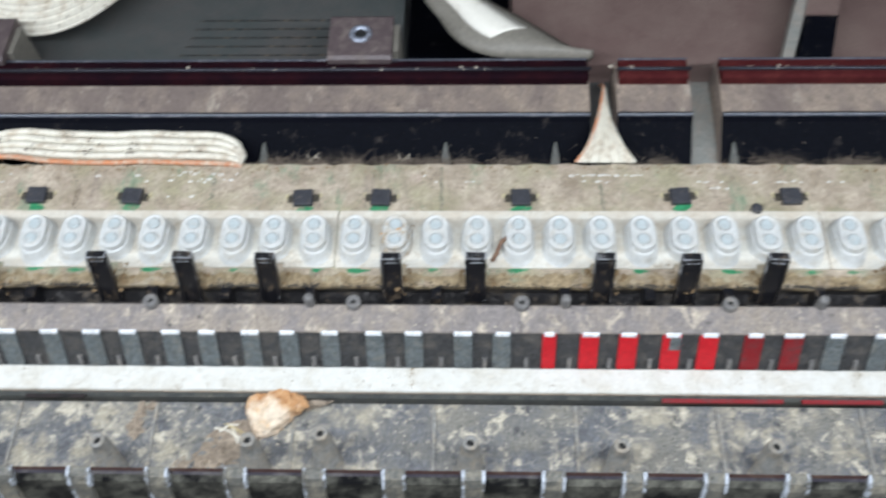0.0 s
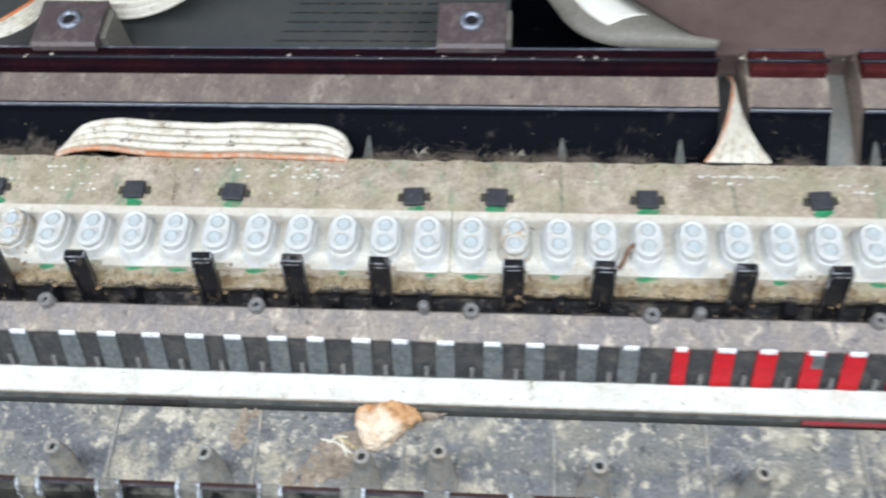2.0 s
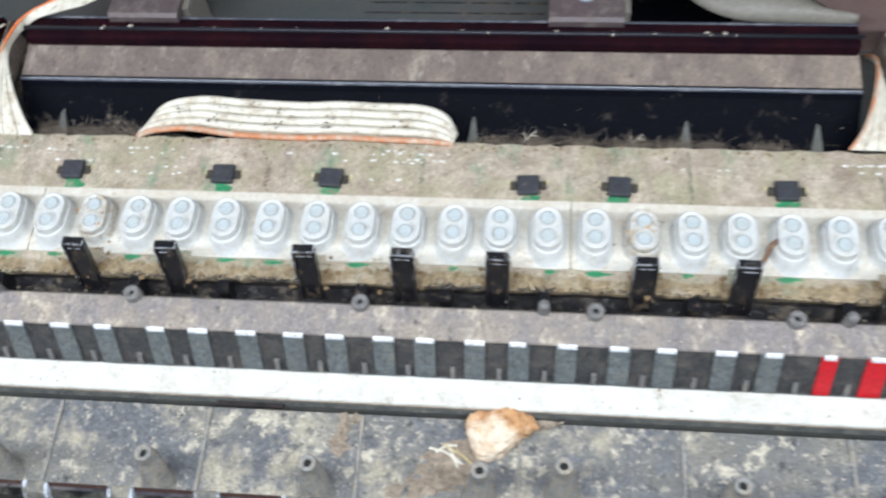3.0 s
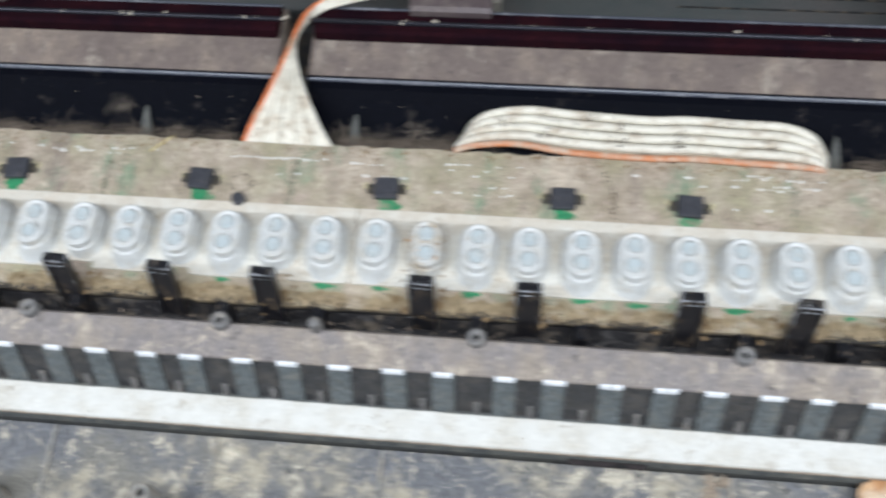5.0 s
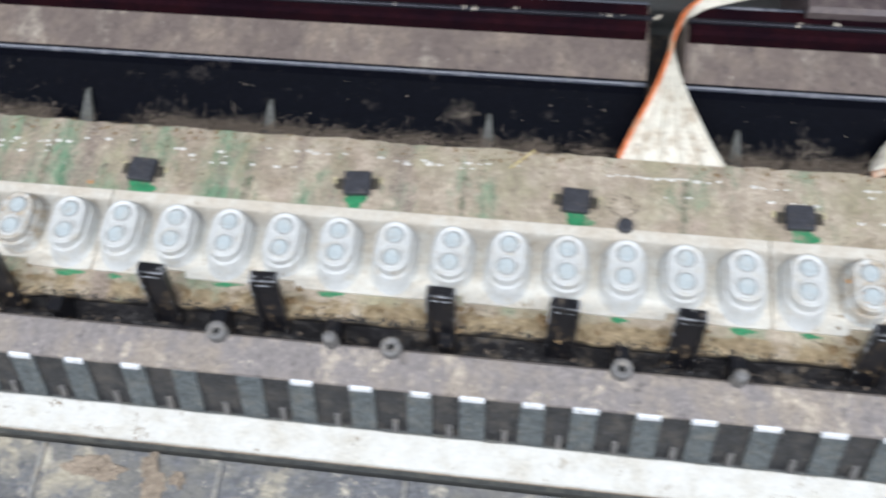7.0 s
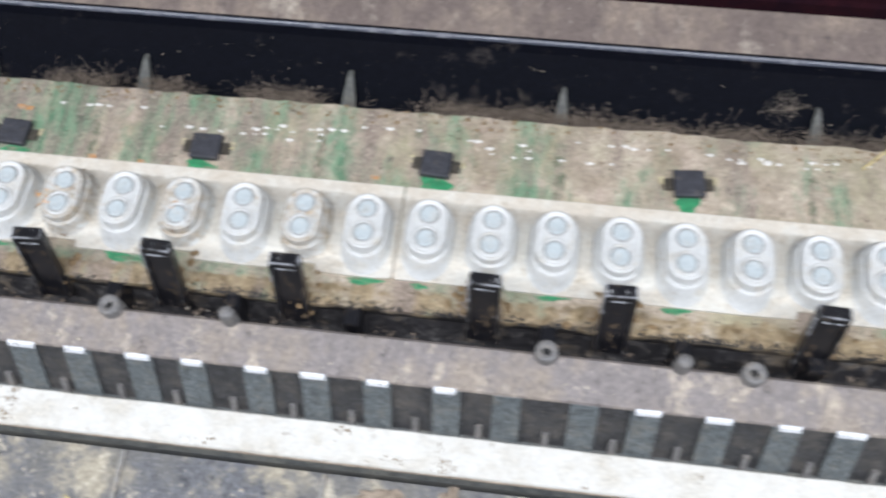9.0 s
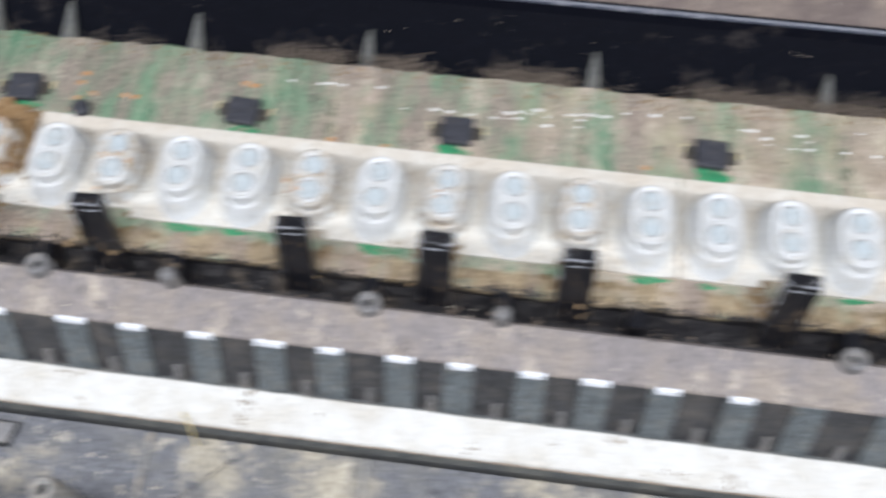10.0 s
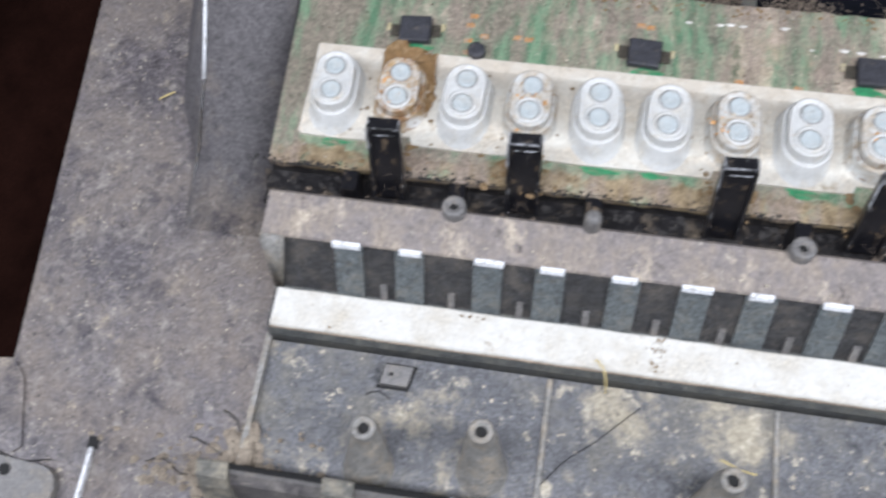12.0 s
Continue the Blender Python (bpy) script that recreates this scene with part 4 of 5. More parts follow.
tongue_mesh = finish(dome_shape(2.3), "contact_dome", M_RUBBER, True)
disc = finish(lathe(bmesh.new(), [(1.95, -0.3), (1.95, 0.30), (1.78, 0.5), (1.5, 0.42), (0.4, 0.36)], 18), "plunger", M_PLUNGER, True)
# Grey ring puts the groove's shade round each plunger into the colour.
well = finish(lathe(bmesh.new(), [(2.3, -0.05), (2.3, 0.06), (2.0, 0.06), (1.9, -0.1)], 20, cap=False), "plunger_well", M_WELL, True)
collar = finish(lathe(bmesh.new(), [(2.95, -0.1), (2.85, 0.38), (2.55, 0.5), (2.35, 0.35), (2.28, 0.0)], 20, cap=False), "plunger_collar", M_RUBBER, True)
GUNKY = (1, 3, 6, 8, 10, 25, 37)
rng = random.Random(4)
for k in range(5):
    x0 = OCT * k
    strip = thing("contact_strip", (x0 + OCT / 2 - PITCH / 2, 0, -7), "milky white silicone contact strip with double domes", "contact strip", "contact strips on the board")
    cx = OCT / 2 - PITCH / 2
    bm = bmesh.new()
    last = min(12, int((X_END - x0) / PITCH))
    ex0, ex1 = -PITCH / 2 + 0.2 - cx, last * PITCH - PITCH / 2 - 0.2 - cx
    front = []
    for i in range(last):
        a = i * PITCH - cx
        if i in BLACK:
            front += [(a - 3.9, -10.4), (a - 3.3, -8.6), (a + 3.3, -8.6), (a + 3.9, -10.4)]
        else:
            front += [(a - 2, -10.5 + rng.uniform(-0.15, 0.15)), (a + 2, -10.5 + rng.uniform(-0.15, 0.15))]
    poly = [(ex0, 12.0), (ex0, -9.8), (ex0 + 0.6, -10.4)] + front + [(ex1 - 0.6, -10.4), (ex1, -9.8), (ex1, 12.0)]
    a = [bm.verts.new((x, y, 0.0)) for x, y in poly]
    b = [bm.verts.new((x, y, 0.6)) for x, y in poly]
    bm.faces.new(b)
    bm.faces.new(list(reversed(a)))
    for i in range(len(poly)):
        bm.faces.new((a[i - 1], a[i], b[i], b[i - 1]))
    part("rubber_sheet", bm, M_SHEET, strip)
    for i in range(last):
        g = 12 * k + i
        m = M_GUNK if g == 1 else M_SOILED if g in GUNKY else M_RUBBER
        d = place("contact_dome", tongue_mesh if m is M_RUBBER and i not in BLACK else dome_mesh[m], strip, (i * PITCH - cx + rng.uniform(-0.15, 0.15), 0.1, 0.55), "dome crusted with brown dirt" if m is M_GUNK else "dome soiled with brown dirt" if m is M_SOILED else "", rz=rng.uniform(-2.5, 2.5))
        place("plunger", disc, d, (0, 2.95, 5.75))
        place("plunger", disc, d, (0, -2.75, 5.75))
        for y in (2.95, -2.75):
            place("plunger_well", well, d, (0, y, 5.78), "groove with shade in its colour")
        place("plunger_collar", collar, d, (0, -2.75, 5.75))

# ---- felts and rod ----
felt = thing("felt_strip", (0, -43.5, -24.6), "long soiled white felt strip on the shelf", "felt strip")
bm = bmesh.new()
rng = random.Random(12)
rings = []
for i in range(181):
    x = -8.3 + (X_END + 6) * i / 180
    e = [rng.uniform(-0.12, 0.12) for _ in range(3)]
    rings.append([bm.verts.new((x, y, z)) for y, z in ((-4.2 + e[0], 0), (-4.3 + e[0], 1.1), (-3.9 + e[0], 1.5), (0, 1.6 + e[2] * 0.4), (4.0 + e[1], 1.5), (4.3 + e[1], 1.1), (4.3 + e[1], 0))])
for a, b in zip(rings, rings[1:]):
    for i in range(6):
        bm.faces.new((a[i], a[i + 1], b[i + 1], b[i]))
bm.faces.new(rings[0])
bm.faces.new(list(reversed(rings[-1])))
part("felt", bm, M_FELT, felt)
part("felt_backing", box(bmesh.new(), -8.6, X_END - 2.0, -4.55, 4.45, 0.02, 0.42, 0.1), M_SMEAR, felt, "grey-brown soiled backing")
redpiece = thing("red_felt", (0, 0, -31), "thin red cloth edge and dark slit below the white felt", "felt strip")
# The first box is a near-black bar standing in for a dark slit.
for x0, x1 in ((383, 403), (594, 633), (639, 665)):
    part("cloth_edge", box(bmesh.new(), x0, x1, -50.3, -48.85, 5.3, 6.5, 0.15), M_REDDARK if x0 > 500 else M_SLIT, redpiece)
for x0, x1 in ((-13, 290.4), (301.6, 574.5), (586, 611.2), (623.4, X_END - 1)):
    f = thing("red_felt_strip", ((x0 + x1) / 2, 72, -4.4), "dark red felt strip glued along the rear bar", "felt strip", "red felt strips")
    h = (x1 - x0) / 2
    part("felt", prism(bmesh.new(), [(-5.4, 0.05), (-5.2, 3.4), (-4.2, 4.2), (3.5, 3.5), (4.1, 2.9), (4.1, 0.05)], -h, h, bevel=0.3), M_REDFELT if x1 < 580 else M_REDFELT2, f)
    part("felt_edge", prism(bmesh.new(), [(3.6, 3.45), (4.0, 3.65), (4.5, 3.5), (4.5, 0.1), (4.2, 0.1), (4.2, 2.9)], -h, h), M_LIP, f, "thin shiny rear edge")
    r = thing("guide_rod", ((x0 + x1) / 2, 70.3, 0.0), "thin dark shiny rod lying on red felt", "rod", "rods on the felt")
    bm = bmesh.new()
    tube_along(bm, [(-h - 1, 0, 0.2), (0, 0, 0.2), (h + 1, 0, 0.2)], 0.75, 8)
    part("rod", bm, M_ROD, r, smooth=True)

# ---- ribbon cables ----
def ribbon(name, edge_a, edge_b, label, strands=6, n=7, first=M_ORANGE, r=0.62, sink=0.15):
    """A flat cable of round strands between two edge curves."""
    base = Vector(edge_a[0])
    t = thing(name, base, label, "cable", "ribbon cables")
    pa, pb = smooth_path(edge_a, n), smooth_path(edge_b, n)
    for s in range(strands):
        f = s / (strands - 1)
        pts = [a.lerp(b, f) - base for a, b in zip(pa, pb)]
        part("wire", tube_along(bmesh.new(), pts, r * (0.72 if s == 0 and r > 1.22 else 1.0), 7), first if s == 0 else M_CREAM, t, "orange wire" if s == 0 and first is not M_CREAM else "", smooth=True)
    bm = bmesh.new()
    vs = [[bm.verts.new(a.lerp(b, f) - base + Vector((0, 0, -sink))) for f in (0, 0.25, 0.5, 0.75, 1)] for a, b in zip(pa, pb)]
    for a, b in zip(vs, vs[1:]):
        for i in range(4):
            bm.faces.new((a[i], a[i + 1], b[i + 1], b[i]))
    me = part("insulation", bm, M_CREAMWEB if sink > 0.5 else M_CREAM, t, "darker web between the wires" if sink > 0.5 else "")
    sol = me.modifiers.new("thickness", "SOLIDIFY")
    sol.thickness = 0.5 * MM
    return t


ribbon("ribbon_cable", [(346.5, 32.2, -7.0), (352, 33.2, -5.2), (364, 34.0, -4.6), (380, 32.6, -5.6), (400, 31.9, -5.6), (412, 32.3, -5.4), (425, 32.0, -5.6), (437, 31.8, -5.7), (445, 31.6, -6.0), (448.8, 31.6, -7.2)],
       [(348.5, 36.5, -9.5), (354.0, 43, -6), (366, 45.2, -4.6), (380, 44.6, -5), (400, 43.8, -5), (412, 44.2, -4.7), (425, 43.9, -5), (438, 43.6, -5.1), (445.5, 41.0, -5.9), (448.9, 35.5, -7.6)], "cream ribbon cable with an orange edge along the board", 5, 8, M_ORANGEDUST, r=1.38, sink=0.7)
ribbon("ribbon_cable", [(568.5, 32.6, -6.2), (573, 39, -4.5), (577, 50, -3), (579.5, 61, -3), (580.4, 68, -6.5), (580.8, 75, -14.5)],
       [(589.5, 32.4, -6.2), (585.5, 39, -5), (582, 50, -5), (581.0, 61, -5.5), (581.6, 68, -9), (582, 75, -15.5)], "cream ribbon cable twisted into a slot", 6, 7, M_ORANGEDUST, r=0.55)
ribbon("ribbon_cable", [(285, 32, -6.8), (287.6, 38, -4), (290.4, 44, -2), (293, 50, 0), (295.6, 58, 1.2), (297.3, 65, 2), (299.5, 71, 2.4), (303.5, 75.2, 3.0), (308, 78, 3.4), (315, 83, 3.8), (322, 91, 3.0), (326, 101, 0)],
       [(310.8, 31.6, -6.8), (307, 37, -5), (303.6, 43, -3.2), (300.6, 49, -2), (297.5, 57.5, -0.6), (296.8, 65, -1.0), (299.8, 70.8, -0.4), (304.6, 73.6, 1.4), (312, 75.6, 2.6), (322, 78.6, 3.4), (328.5, 86, 2.6), (329.6, 97, 0)], "cream ribbon cable with an orange edge rising through a slot", 6, 7, r=0.6)
ribbon("ribbon_cable", [(318, 108, -9), (335, 102, -6), (349, 96, -6), (362, 95.6, -6), (374, 101, -6), (384, 111, -6), (394, 128, -8)],
       [(312, 124, -9), (330, 122, -3), (344, 118, 0), (354, 119, 0), (362, 124, 0), (369, 132, -2), (376, 148, -8)], "cream ribbon cable looped over the shell floor", 9, 8, M_CREAM, r=1.0, sink=-0.55)

# curved grey sheath with a pale label
sheath = thing("cable_sheath", (535, 95, -16), "grey curved cable sheath with a pale label", "cable sheath")
pa = smooth_path([(508, 126, -11), (514, 113, -10), (518.6, 105.6, -10), (524, 96, -10), (531, 89.5, -10), (540, 86, -10), (558, 84.5, -10), (577, 83.5, -9.5)], 6)
pb = smooth_path([(527, 124, -8), (536, 114.5, -8), (543, 109, -8), (550, 104, -8), (557, 98, -8), (564, 92, -8), (571, 87, -8.5), (578, 83.5, -9)], 6)
bm = bmesh.new()
vs = [[bm.verts.new(a.lerp(b, f) - Vector((535, 95, -16)) + Vector((0, 0, 4.0 * math.sin(math.pi * f)))) for f in (0, 0.15, 0.35, 0.6, 0.85, 1)] for a, b in zip(pa, pb)]
for a, b in zip(vs, vs[1:]):
    for i in range(5):
        bm.faces.new((a[i], a[i + 1], b[i + 1], b[i]))
s = part("sheath", bm, M_GREYBAND, sheath, smooth=True)
s.modifiers.new("thickness", "SOLIDIFY").thickness = 1.0 * MM
bm = bmesh.new()
lab = [[bm.verts.new(a.lerp(b, f) - Vector((535, 95, -16)) + Vector((0, 0, 4.4 * math.sin(math.pi * f) + 1.5))) for f in (0.24, 0.45, 0.62, 0.80)] for a, b in list(zip(pa, pb))[0:26]]
for a, b in zip(lab, lab[1:]):
    for i in range(3):
        bm.faces.new((a[i], a[i + 1], b[i + 1], b[i]))
s = part("label", bm, M_LABEL, sheath, "blank pale label", smooth=True)
s.modifiers.new("thickness", "SOLIDIFY").thickness = 0.4 * MM
buckle = part("buckle", tube_along(bmesh.new(), smooth_path([(-22, 20, 10), (-14, 24, 12), (-4, 27, 12.5), (4, 30, 11)], 5), 1.3, 8), M_STEEL, sheath, "shiny metal clip", smooth=True)

# ---- scrap of foam ----
def lump(bm, rx, ry, rz, seed, rough=0.35, sub=3):
    bmesh.ops.create_icosphere(bm, subdivisions=sub, radius=1)
    for v in bm.verts:
        k = 1 + rough * noise.noise(v.co * 1.6 + Vector((seed, 0, 0))) + 0.5 * rough * noise.noise(v.co * 4.5 + Vector((0, seed, 0)))
        v.co = Vector((v.co.x * rx * k, v.co.y * ry * k, max(v.co.z, -0.25) * rz * k))
    return bm


scrap = thing("foam_scrap", (465.5, -54, -31), "torn scrap of cream and orange-brown foam under the felt", "scrap")
bm = lump(bmesh.new(), 8.0, 7.4, 3.6, 3.3, 0.2, 5)
for v in bm.verts:
    v.co.x = v.co.x * (1 + 0.055 * v.co.y) + 0.26 * v.co.y
    if v.co.x > 2 and v.co.y > 0:
        v.co.x *= 1.22
    v.co += 0.9 * noise.noise_vector(v.co * 0.3) + 0.45 * noise.noise_vector(v.co * 1.0) + 0.2 * noise.noise_vector(v.co * 2.6)
    v.co.z += 3.0 + 0.30 * v.co.y
place("scrap", finish(bm, "scrap", M_FLUFF, True), scrap, (0, 0, 0))
bm = lump(bmesh.new(), 5.0, 1.2, 0.5, 12.3, 0.9, 4)
for v in bm.verts:
    v.co += 0.9 * noise.noise_vector(v.co * 0.5)
place("frayed_tail", finish(bm, "frayed_tail", M_SMEAR), scrap, (13.0, 3.6, 1.5), "grey-brown frayed tail", rz=12)
for a, b in (((-19, -4.2), (-9, -8.5)), ((-17, -5.5), (-11, -3.2)), ((-14, -3.0), (-10.4, -9.5))):
    part("fibre", tube_along(bmesh.new(), [(a[0], a[1], 0.5), ((a[0] + b[0]) / 2, (a[1] + b[1]) / 2 + 0.9, 1.3), (b[0], b[1], 0.6)], 0.42, 6), M_CREAM, scrap, "pale torn fibre")
smear = thing("dirt_smear", (452, -64, -31), "flat brown crust of dirt on the floor", "dirt")
bm = lump(bmesh.new(), 16, 5.5, 0.6, 8.1, 0.5, 5)
for v in bm.verts:
    v.co += 1.2 * noise.noise_vector(v.co * 0.5) * Vector((1, 1, 0.1)).length / 1.4
place("crust", finish(bm, "crust", M_SMEAR), smear, (0, 0, 0), rz=32)
for x, y, rx, ry in ((420.5, -52.5, 1.5, 3.2), (419.5, -58.5, 2.4, 3.0), (424, -50.8, 1.4, 1.6), (174.5, -52.5, 2.0, 3.2), (176.5, -58.5, 2.8, 4.0), (160, -54.5, 6.5, 2.6), (182, -55, 1.6, 2.0)):
    c = thing("dirt_clod", (x, y, -31), "grey-brown clod of dirt on the floor", "dirt", "dirt clods")
    bm = lump(bmesh.new(), rx, ry, 1.0, x, 0.7, 4)
    for v in bm.verts:
        v.co += 0.5 * noise.noise_vector(v.co * 0.9)
    place("clod", finish(bm, "clod", M_SMEAR), c)
c = thing("dirt_crust", (14.2, 3.5, -6.7), "brown crumbly ring of dirt round a dome", "dirt")
bm = lump(bmesh.new(), 7.2, 9.6, 2.2, 2.7, 0.45, 4)
for v in bm.verts:
    v.co += 0.5 * noise.noise_vector(v.co * 1.3)
place("crust", finish(bm, "crust", M_RUST), c)
twig = thing("twig", (538.5, -8.2, -6.2), "brown curled twig lying between two domes", "twig")
part("twig_stem", tube_along(bmesh.new(), [Vector(p) for p in smooth_path([(0, 0, 0.3), (1.6, 2.5, 1.8), (3.0, 5.5, 3.2), (5.8, 7.2, 4.4), (8.0, 7.6, 4.6)], 5)], 0.75, 7), M_TWIG, twig)

# dirt heap and broken lug at the low end of the floor
for i, (x, y, rx, ry, rz) in enumerate(((-10, -74, 3.5, 6, 1.8), (-15, -81, 6, 4, 1.2), (-5, -79, 3, 3, 1.2))):
    c = thing("dirt_heap", (x, y, -30.9), "crumbly beige heap of dirt on the chassis", "dirt", "dirt heaps")
    bm = lump(bmesh.new(), rx, ry, rz, 20 + i * 3.1, 0.7, 4)
    for v in bm.verts:
        v.co += 0.7 * noise.noise_vector(v.co * 0.9)
    place("dirt_clod", finish(bm, "dirt_clod", M_EARTH), c)
lug = thing("broken_lug", (19.6, -53.4, -31), "broken square plastic lug on the floor", "lug")
part("lug_gap", prism(bmesh.new(), [(-3.0, 0), (2.7, 0), (2.6, 0.25), (-2.9, 0.25)], -3.5, 3.5, skew=0.22), M_HOLE, lug, "black gap round the lug")
part("lug_plate", prism(bmesh.new(), [(-2.4, 0), (2.2, 0), (2.0, 1.6), (-2.2, 1.2)], -3.0, 3.0, skew=0.18, bevel=0.25), M_PEG, lug)
place("lug_hole", finish(lathe(bmesh.new(), [(0.5, 0), (0.5, 0.2)], 8), "lug_hole", M_HOLE), lug, (-1.2, 0, 1.35))
for i, pts in enumerate((((60.5, -46, -22.5), (62.5, -48.5, -22.0), (63.5, -51.5, -27)), ((258.2, 26.8, -6.6), (260.8, 29.4, -6.5), (264.0, 32.4, -6.4)), ((88, -61, -30.6), (92, -62.5, -30.6), (95, -63, -30.6)), ((450, -57, -29.6), (456, -60, -29.4), (461, -64, -29.8)), ((-51, 6.5, -30.0), (-49, 8.0, -29.9), (-47.5, 9, -30.0)))):
    c = thing("straw", pts[0], "short yellow bit of straw", "straw", "bits of straw")
    part("stalk", tube_along(bmesh.new(), [Vector(p) - Vector(pts[0]) for p in smooth_path(pts, 4)], 0.2, 6), M_STRAW, c)
# Cracks; the last curve paints the shadow arc behind a screw post.
for pts in (((-16, -66, -30.2), (-13, -67.5, -30.1), (-11, -70, -30.0), (-9.5, -69, -30.1)), ((-30, -79, -30.2), (-26, -78, -30.1), (-22, -80.5, -30.1), (-17, -80, -30.1)), ((-22, -72.5, -30.1), (-18, -73.5, -30.1), (-14, -75.5, -30.0)), ((-62, -81.6, -29.8), (-57, -83.2, -29.8), (-50, -81.8, -30.1)), ((13.5, -58.2, -30.9), (16.0, -57.2, -30.8), (18.8, -58.6, -30.9))):
    c = thing("crack", pts[0], "thin black crack line, the last a painted shade arc", "crack", "cracks in the plastic")
    part("gap", tube_along(bmesh.new(), [Vector(p) - Vector(pts[0]) + Vector((0, 0.2 * math.sin(5.3 * k * k), 0)) for k, p in enumerate(smooth_path(pts, 4))], 0.15, 5), M_HOLE, c)
hair = thing("hair", (52, -72, -30.6), "thin dark fibre lying over the floor", "fibre")
part("strand", tube_along(bmesh.new(), [Vector(p) - Vector((52, -72, -30.6)) for p in smooth_path([(52, -72, -30.6), (57, -66, -29), (62, -62, -28.6), (67, -57, -29), (71, -53, -30)], 5)], 0.12, 5), M_HOLE, hair)

# ---- loose dirt ----
def scatter(name, label, spots, size, material, seed):
    """Many tiny flakes as one body of stuff."""
    r = random.Random(seed)
    verts, faces = [], []
    for x, y, z in spots:
        s = size * (0.3 + 1.5 * r.random() ** 2.5)
        k = len(verts)
        ring = [(s * r.uniform(0.5, 1) * math.cos(a), s * r.uniform(0.4, 1) * math.sin(a)) for a in (0.4, 1.7, 2.9, 4.2, 5.4)]
        verts += [((x + u) * MM, (y + v) * MM, (z + Z0 - 0.05) * MM) for u, v in ring] + [(x * MM, y * MM, (z + Z0 + s * 0.45) * MM)]
        faces += [(k + i, k + (i + 1) % 5, k + 5) for i in range(5)]
    me = bpy.data.meshes.new(name)
    me.from_pydata(verts, [], faces)
    me.materials.append(material)
    return tagged(new(name, me), label, "dirt", kind="stuff")


r = random.Random(21)
spots = [(r.uniform(-8, X_END - 5), r.triangular(-78, -50, -56), -31) for _ in range(650)]
spots += [(r.uniform(-58, -12), r.uniform(-95, 40), -30.5) for _ in range(150)]
scatter("floor_debris", "pale crumbs of dirt scattered over the floor", spots, 0.45, M_CRUMB, 1)
spots = [(r.uniform(-9, X_END - 5), r.uniform(-31, -23.5), -10.3) for _ in range(420)]
spots += [(116 + r.gauss(0, 2.2), -25 + r.gauss(0, 1.6), -10.2) for _ in range(160)]
scatter("ledge_debris", "pale crumbs of dirt on the ledge", spots, 0.40, M_CRUMB, 2)
spots = [(r.uniform(-8, X_END - 5), r.choice((r.uniform(13, 31), r.uniform(-17, -11.5))), -7) for _ in range(1500)]
scatter("board_debris", "brown crumbs of dirt on the circuit board", spots, 0.30, M_LINT, 3)
spots = [(x + r.gauss(0, 1.6), y + r.gauss(0, 1.1), -2.9 - 0.06 * abs(y - 40)) for x, y in ((372, 36), (374, 42), (393, 35), (395, 40), (408, 38), (409, 34), (422, 43), (433, 36), (385, 43.5), (362, 41)) for _ in range(16)]
scatter("cable_dirt", "brown dirt clinging to the ribbon cable", [p for p in spots if 33.4 < p[1] < 43.8], 0.38, M_LINT, 20)
spots = [(r.uniform(-10, X_END - 8), 70.3 + r.uniform(-0.6, 0.9), 0.75) for _ in range(100)]
scatter("rod_specks", "pale specks of dust on the rod", spots, 0.75, M_CRUMB, 5)
spots = [(r.uniform(-8, X_END - 5), y, -19.6 + (y - 35.9) * 0.731 + 0.1) for y in [35.9 + 15 * r.random() ** 2.2 for _ in range(600)]]
scatter("slope_specks", "pale specks of dust on the black slope", spots, 0.2, M_PALELINT, 6)
spots = [(r.uniform(-70, -12), r.uniform(-95, 60), -30.15) for _ in range(900)]
scatter("plate_specks", "pale specks of dirt on the side plate", [p for p in spots if p[0] > -63.5 - 0.0924 * (p[1] + 62)], 0.22, M_CRUMB, 14)
spots = [(r.uniform(-8, X_END - 5), r.uniform(-21.5, -17.2), -16) for _ in range(500)]
scatter("channel_dirt", "brown crumbs in the channel", spots, 0.6, M_LINT, 7)
spots = []
for k in range(5):
    for i in BLACK:
        x = PITCH * (12 * k + i)
        if x < X_END - 8:
            spots += [(x + r.gauss(0, 3.0), -16.2 + r.gauss(0, 1.2), -7 if r.random() < 0.5 else -10 + r.uniform(-4, 3)) for _ in range(16)]
            spots += [(x + r.choice((-1, 1)) * r.uniform(3.2, 5.5), r.uniform(-16, -9), -6.6) for _ in range(9)]
            spots += [(x + r.gauss(0, 4.2), -13.4 + r.gauss(0, 1.8), -7) for _ in range(14)]
scatter("stop_dirt", "brown crumbs heaped round the stops", spots, 0.95, M_CRUST, 8)
spots = [(r.uniform(-8, X_END - 5), r.uniform(14, 31), -7) for _ in range(500)]
spots += [(r.uniform(-8, 260), r.uniform(13, 31), -7) for _ in range(450)]
scatter("board_specks", "pale specks on the circuit board", spots, 0.27, M_CRUMB, 4)


spots = [(-14 + r.gauss(0, 9), -79 + r.gauss(0, 5), -30.4) for _ in range(260)]
scatter("corner_dirt", "beige crumbs heaped in the corner of the chassis", spots, 0.9, M_EARTH, 9)
spots = []
for g, n in ((1, 90), (3, 50), (6, 24), (8, 12), (10, 16), (25, 30), (37, 30)):
    spots += [(PITCH * g + r.gauss(0, 1) * 4.5, r.gauss(-1, 4.5), -6.35) for _ in range(n)]
spots = [p for p in spots if -10.2 < p[1] < 11.5]
scatter("dome_dirt", "brown crumbs stuck round the soiled domes", spots, 0.42, M_CRUST, 10)
flakes = [(PITCH * g + r.gauss(-1.2, 2.0), r.gauss(-0.6, 2.4), -0.62) for g, n in ((1, 60), (3, 36), (6, 34), (8, 10), (10, 20), (25, 26), (37, 40)) for _ in range(n)]
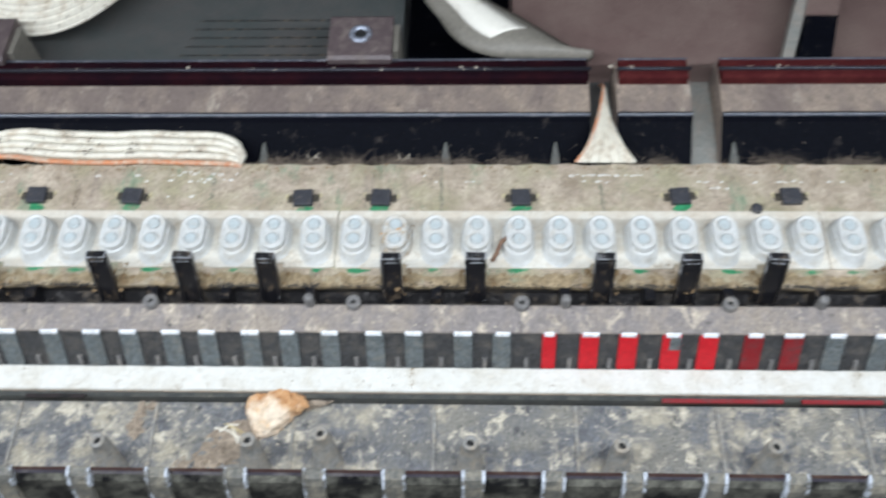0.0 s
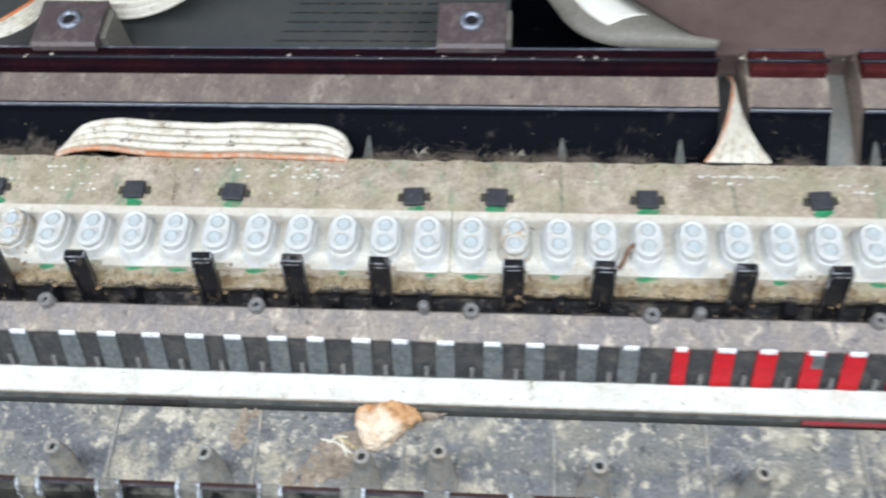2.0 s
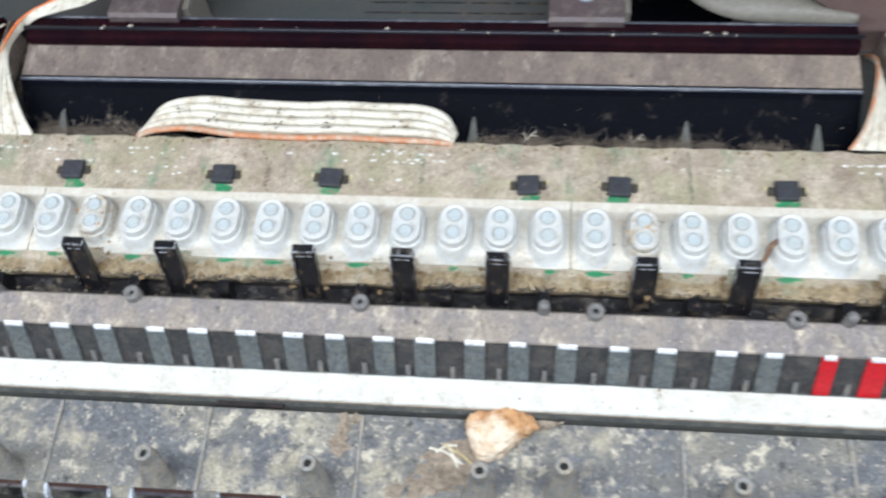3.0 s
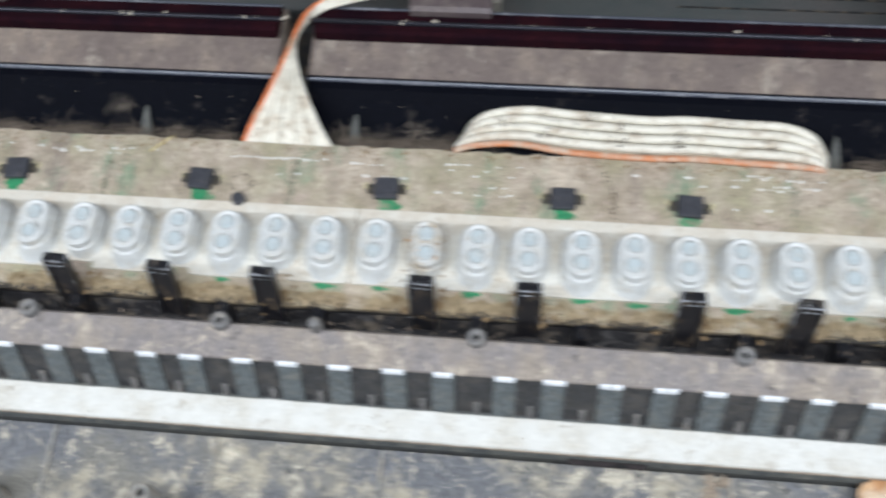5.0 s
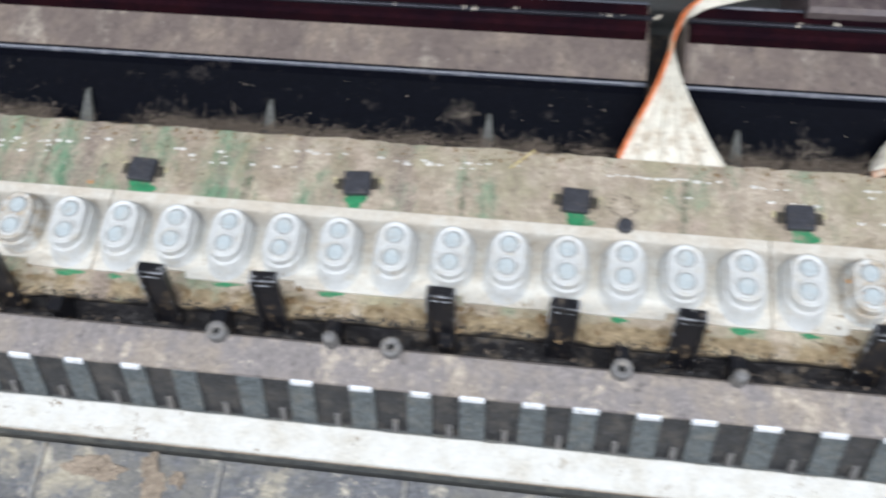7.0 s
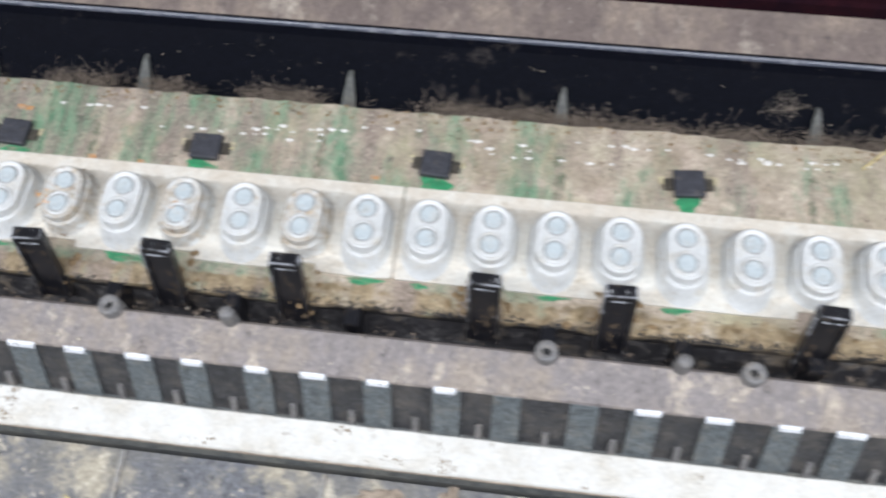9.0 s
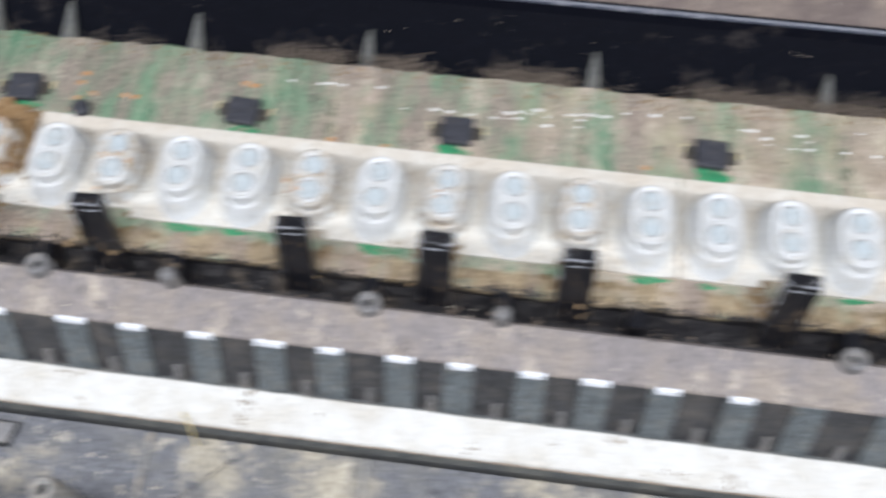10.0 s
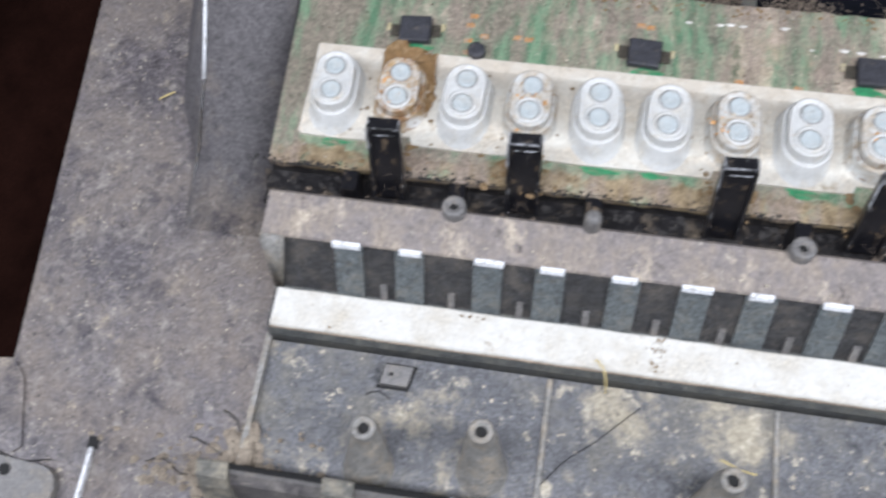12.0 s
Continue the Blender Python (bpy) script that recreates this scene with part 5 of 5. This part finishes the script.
scatter("dome_flakes", "orange-brown flakes stuck on the soiled domes", flakes[::2], 0.55, M_FLAKE, 17)
# The whitish half also paints bright glints on the domes.
scatter("dome_flakes", "whitish flakes and painted glints on the soiled domes", flakes[1::2], 0.5, M_CRUMB, 18)
spots = []
for x, y, sx, sy, n in ((72.8, -42, 0.8, 2.2, 70), (226.5, -42, 0.7, 0.7, 26), (150, -40.8, 1.6, 0.5, 26), (512, -43.3, 0.4, 2.2, 46), (420, -42, 0.6, 0.6, 14), (34, -40.6, 1.5, 0.5, 20), (290, -42, 0.5, 1.4, 26), (120, -46, 2.5, 0.5, 20), (560, -45, 2.0, 0.8, 20), (330, -45, 3, 0.6, 20), (470, -41, 3, 0.8, 20), (620, -43, 2, 1, 24), (72.8, -43.5, 1.6, 2.6, 60), (163, -46, 4, 0.6, 50), (171.0, -42.5, 0.7, 1.0, 30), (172.6, -45.6, 1.2, 1.0, 70), (137, -43, 1.0, 0.5, 16)):
    spots += [(x + r.gauss(0, sx), y + r.gauss(0, sy), -23.06) for _ in range(n)]
spots += [(r.uniform(-6, X_END - 8), r.uniform(-47, -40), -23.06) for _ in range(160)]
scatter("felt_dirt", "brown specks on the white felt", [p for p in spots if -47.4 < p[1] < -39.6], 0.32, M_CRUST, 11)
spots = [(391.5 + r.gauss(0, 0.5) - 5 * max(0.0, (y - 20) / 11) ** 1.5, y, -7) for y in [r.uniform(11.5, 31.5) for _ in range(170)]] + [(251 + r.gauss(0, 0.6), r.uniform(20, 30), -7) for _ in range(40)] + [(286.5 + r.uniform(2.6, 3.6) * math.cos(a), 18.4 + r.uniform(2.4, 3.4) * math.sin(a), -7) for a in [r.uniform(0, 6.3) for _ in range(130)]]
spots += [(r.uniform(-10, X_END - 5), r.choice((r.uniform(13, 31.5), r.uniform(-17, -11))), -7) for _ in range(1100)]
scatter("board_grime", "dark grime on the circuit board", spots, 0.30, M_GRIME, 12)
spots = []
for x, w in [(r.uniform(-9, X_END - 6), r.uniform(1.0, 5.0)) for _ in range(200)]:
    spots += [(x + r.gauss(0, w), -17.5 + abs(r.gauss(0, 0.8)), -7) for _ in range(int(14 * w))]
scatter("edge_soot", "black grime along the board's front edge", spots, 0.36, M_SOOT, 19)
spots = [(r.uniform(-8, X_END - 5), 30.5 + r.gauss(0, 1.2), -7) for _ in range(1500)]
scatter("edge_dust", "brown dust along the back edge of the board", [p for p in spots if p[1] < 32.2], 0.5, M_CRUST, 13)


def lint(name, label, spans, seed, density=5.0, material=M_LINT, radius=0.04):
    """Tangles of thin curled hairs as one body of stuff."""
    r = random.Random(seed)
    bm = bmesh.new()
    for x0, x1, y, z, h in spans:
        for _ in range(int((x1 - x0) * density)):
            p = Vector((r.uniform(x0, x1), y + r.uniform(-1.5, 3.0), z + r.uniform(0, h * 0.6)))
            d = Vector((r.uniform(-1, 1), r.uniform(-0.6, 0.8), r.uniform(-0.4, 0.7))).normalized()
            pts = [p.copy()]
            for _ in range(6):
                d = (d + Vector((r.uniform(-0.7, 0.7), r.uniform(-0.6, 0.6), r.uniform(-0.6, 0.5)))).normalized()
                p = p + d * r.uniform(0.5, 1.3)
                p.z = max(p.z, z - 0.3)
                pts.append(p.copy())
            tube_along(bm, [q + Vector((0, 0, Z0)) for q in pts], radius, 3)
    return tagged(new(name, finish(bm, name, material)), label, "lint", kind="stuff")


r = random.Random(31)
clumps = [(x - w, x + w, 33.6, -9, h) for x, w, h in ((70, 5, 4.5), (78, 4, 5), (95, 6, 4.5), (122, 7, 5), (130, 4, 4), (166, 7, 5), (178, 9, 3.5), (195, 9, 3.5), (214, 6, 2.5), (232, 8, 3), (250, 6, 3), (264, 5, 4), (278, 4, 3), (318, 6, 4), (333, 6, 4.5), (343, 4, 4), (462, 5, 3), (474, 6, 2.5), (488, 5, 3), (505, 7, 4), (517, 5, 3), (528, 4, 3), (545, 6, 2.5), (598, 5, 3), (640, 8, 3.5), (665, 8, 3), (700, 9, 3))]
heap = [(r.gauss((x0 + x1) / 2, (x1 - x0) * 0.32), y + r.gauss(0.2, 1.1), z + abs(r.gauss(0, 0.33)) * h) for x0, x1, y, z, h in clumps for _ in range(int((x1 - x0) * 55))]
scatter("lint_dust", "grey-brown dust clumped in the lint", heap, 0.28, M_LINT, 15)
lint("lint", "tangled brown lint along the board's back edge", [(x0 + r.uniform(-2, 2), x1 + r.uniform(-3, 2), y + r.uniform(-1, 1), z, h * r.uniform(0.6, 1.1)) for x0, x1, y, z, h in clumps] + [(x, x + r.uniform(3, 9), 33.4, -9.5, r.uniform(0.6, 2.0)) for x in [-8 + 14.5 * k + r.uniform(-5, 5) for k in range(50)]], 6, 2.0)
lint("stop_lint", "brown lint round the feet of the stops", [(PITCH * (12 * k + i) - 4, PITCH * (12 * k + i) + 4, -17.5, -12, 5) for k in range(5) for i in BLACK if PITCH * (12 * k + i) < X_END - 8], 8, 4.0, M_LINT, 0.02)
pale = [(x - w, x + w, y, z, h) for x, w, y, z, h in ((312, 3, 40, -15.5, 1.6), (322, 4, 38, -17, 2.0), (334, 3, 42, -14, 1.6), (340, 4, 38, -17, 2.5), (262, 5, 37, -17.5, 2.2), (243, 3, 45, -12, 1.4), (205, 6, 37, -17.5, 2.4), (185, 5, 38, -17, 2.2), (166, 4, 37, -17, 3.0), (122, 6, 37, -17, 3.0), (96, 5, 36, -18, 3.0), (474, 4, 38, -17, 1.6), (506, 3, 38, -17, 2.0))]
lint("pale_lint", "pale brown lint caught on the black slope", pale, 14, 7.0, M_PALELINT, 0.028)
scatter("pale_lint_dust", "pale dust clumped on the black slope", [(r.gauss((x0 + x1) / 2, (x1 - x0) * 0.3), yy, -19.6 + (yy - 35.9) * 0.731 + r.uniform(0, 0.5)) for x0, x1, y, z, h in pale for yy in [y + r.gauss(0, 1.3) for _ in range(60)] if yy > 36], 0.2, M_PALELINT, 16)
for x, y in ((506, 39), (472, 39.5)):
    c = thing("seed_stalk", (x, y, -16.6), "tiny pale branched stalk on the black slope", "stalk", "tiny stalks")
    for a, b in (((-1.5, 0, 0), (2.6, 3.0, 2.2)), ((-0.2, 0.9, 0.7), (-1.6, 2.6, 2.0)), ((1.0, 1.8, 1.3), (3.2, 1.6, 1.4)), ((0.2, 1.0, 0.8), (0.4, -1.6, -0.6))):
        part("stem", tube_along(bmesh.new(), [a, b], 0.22, 5), M_CRUMB, c)
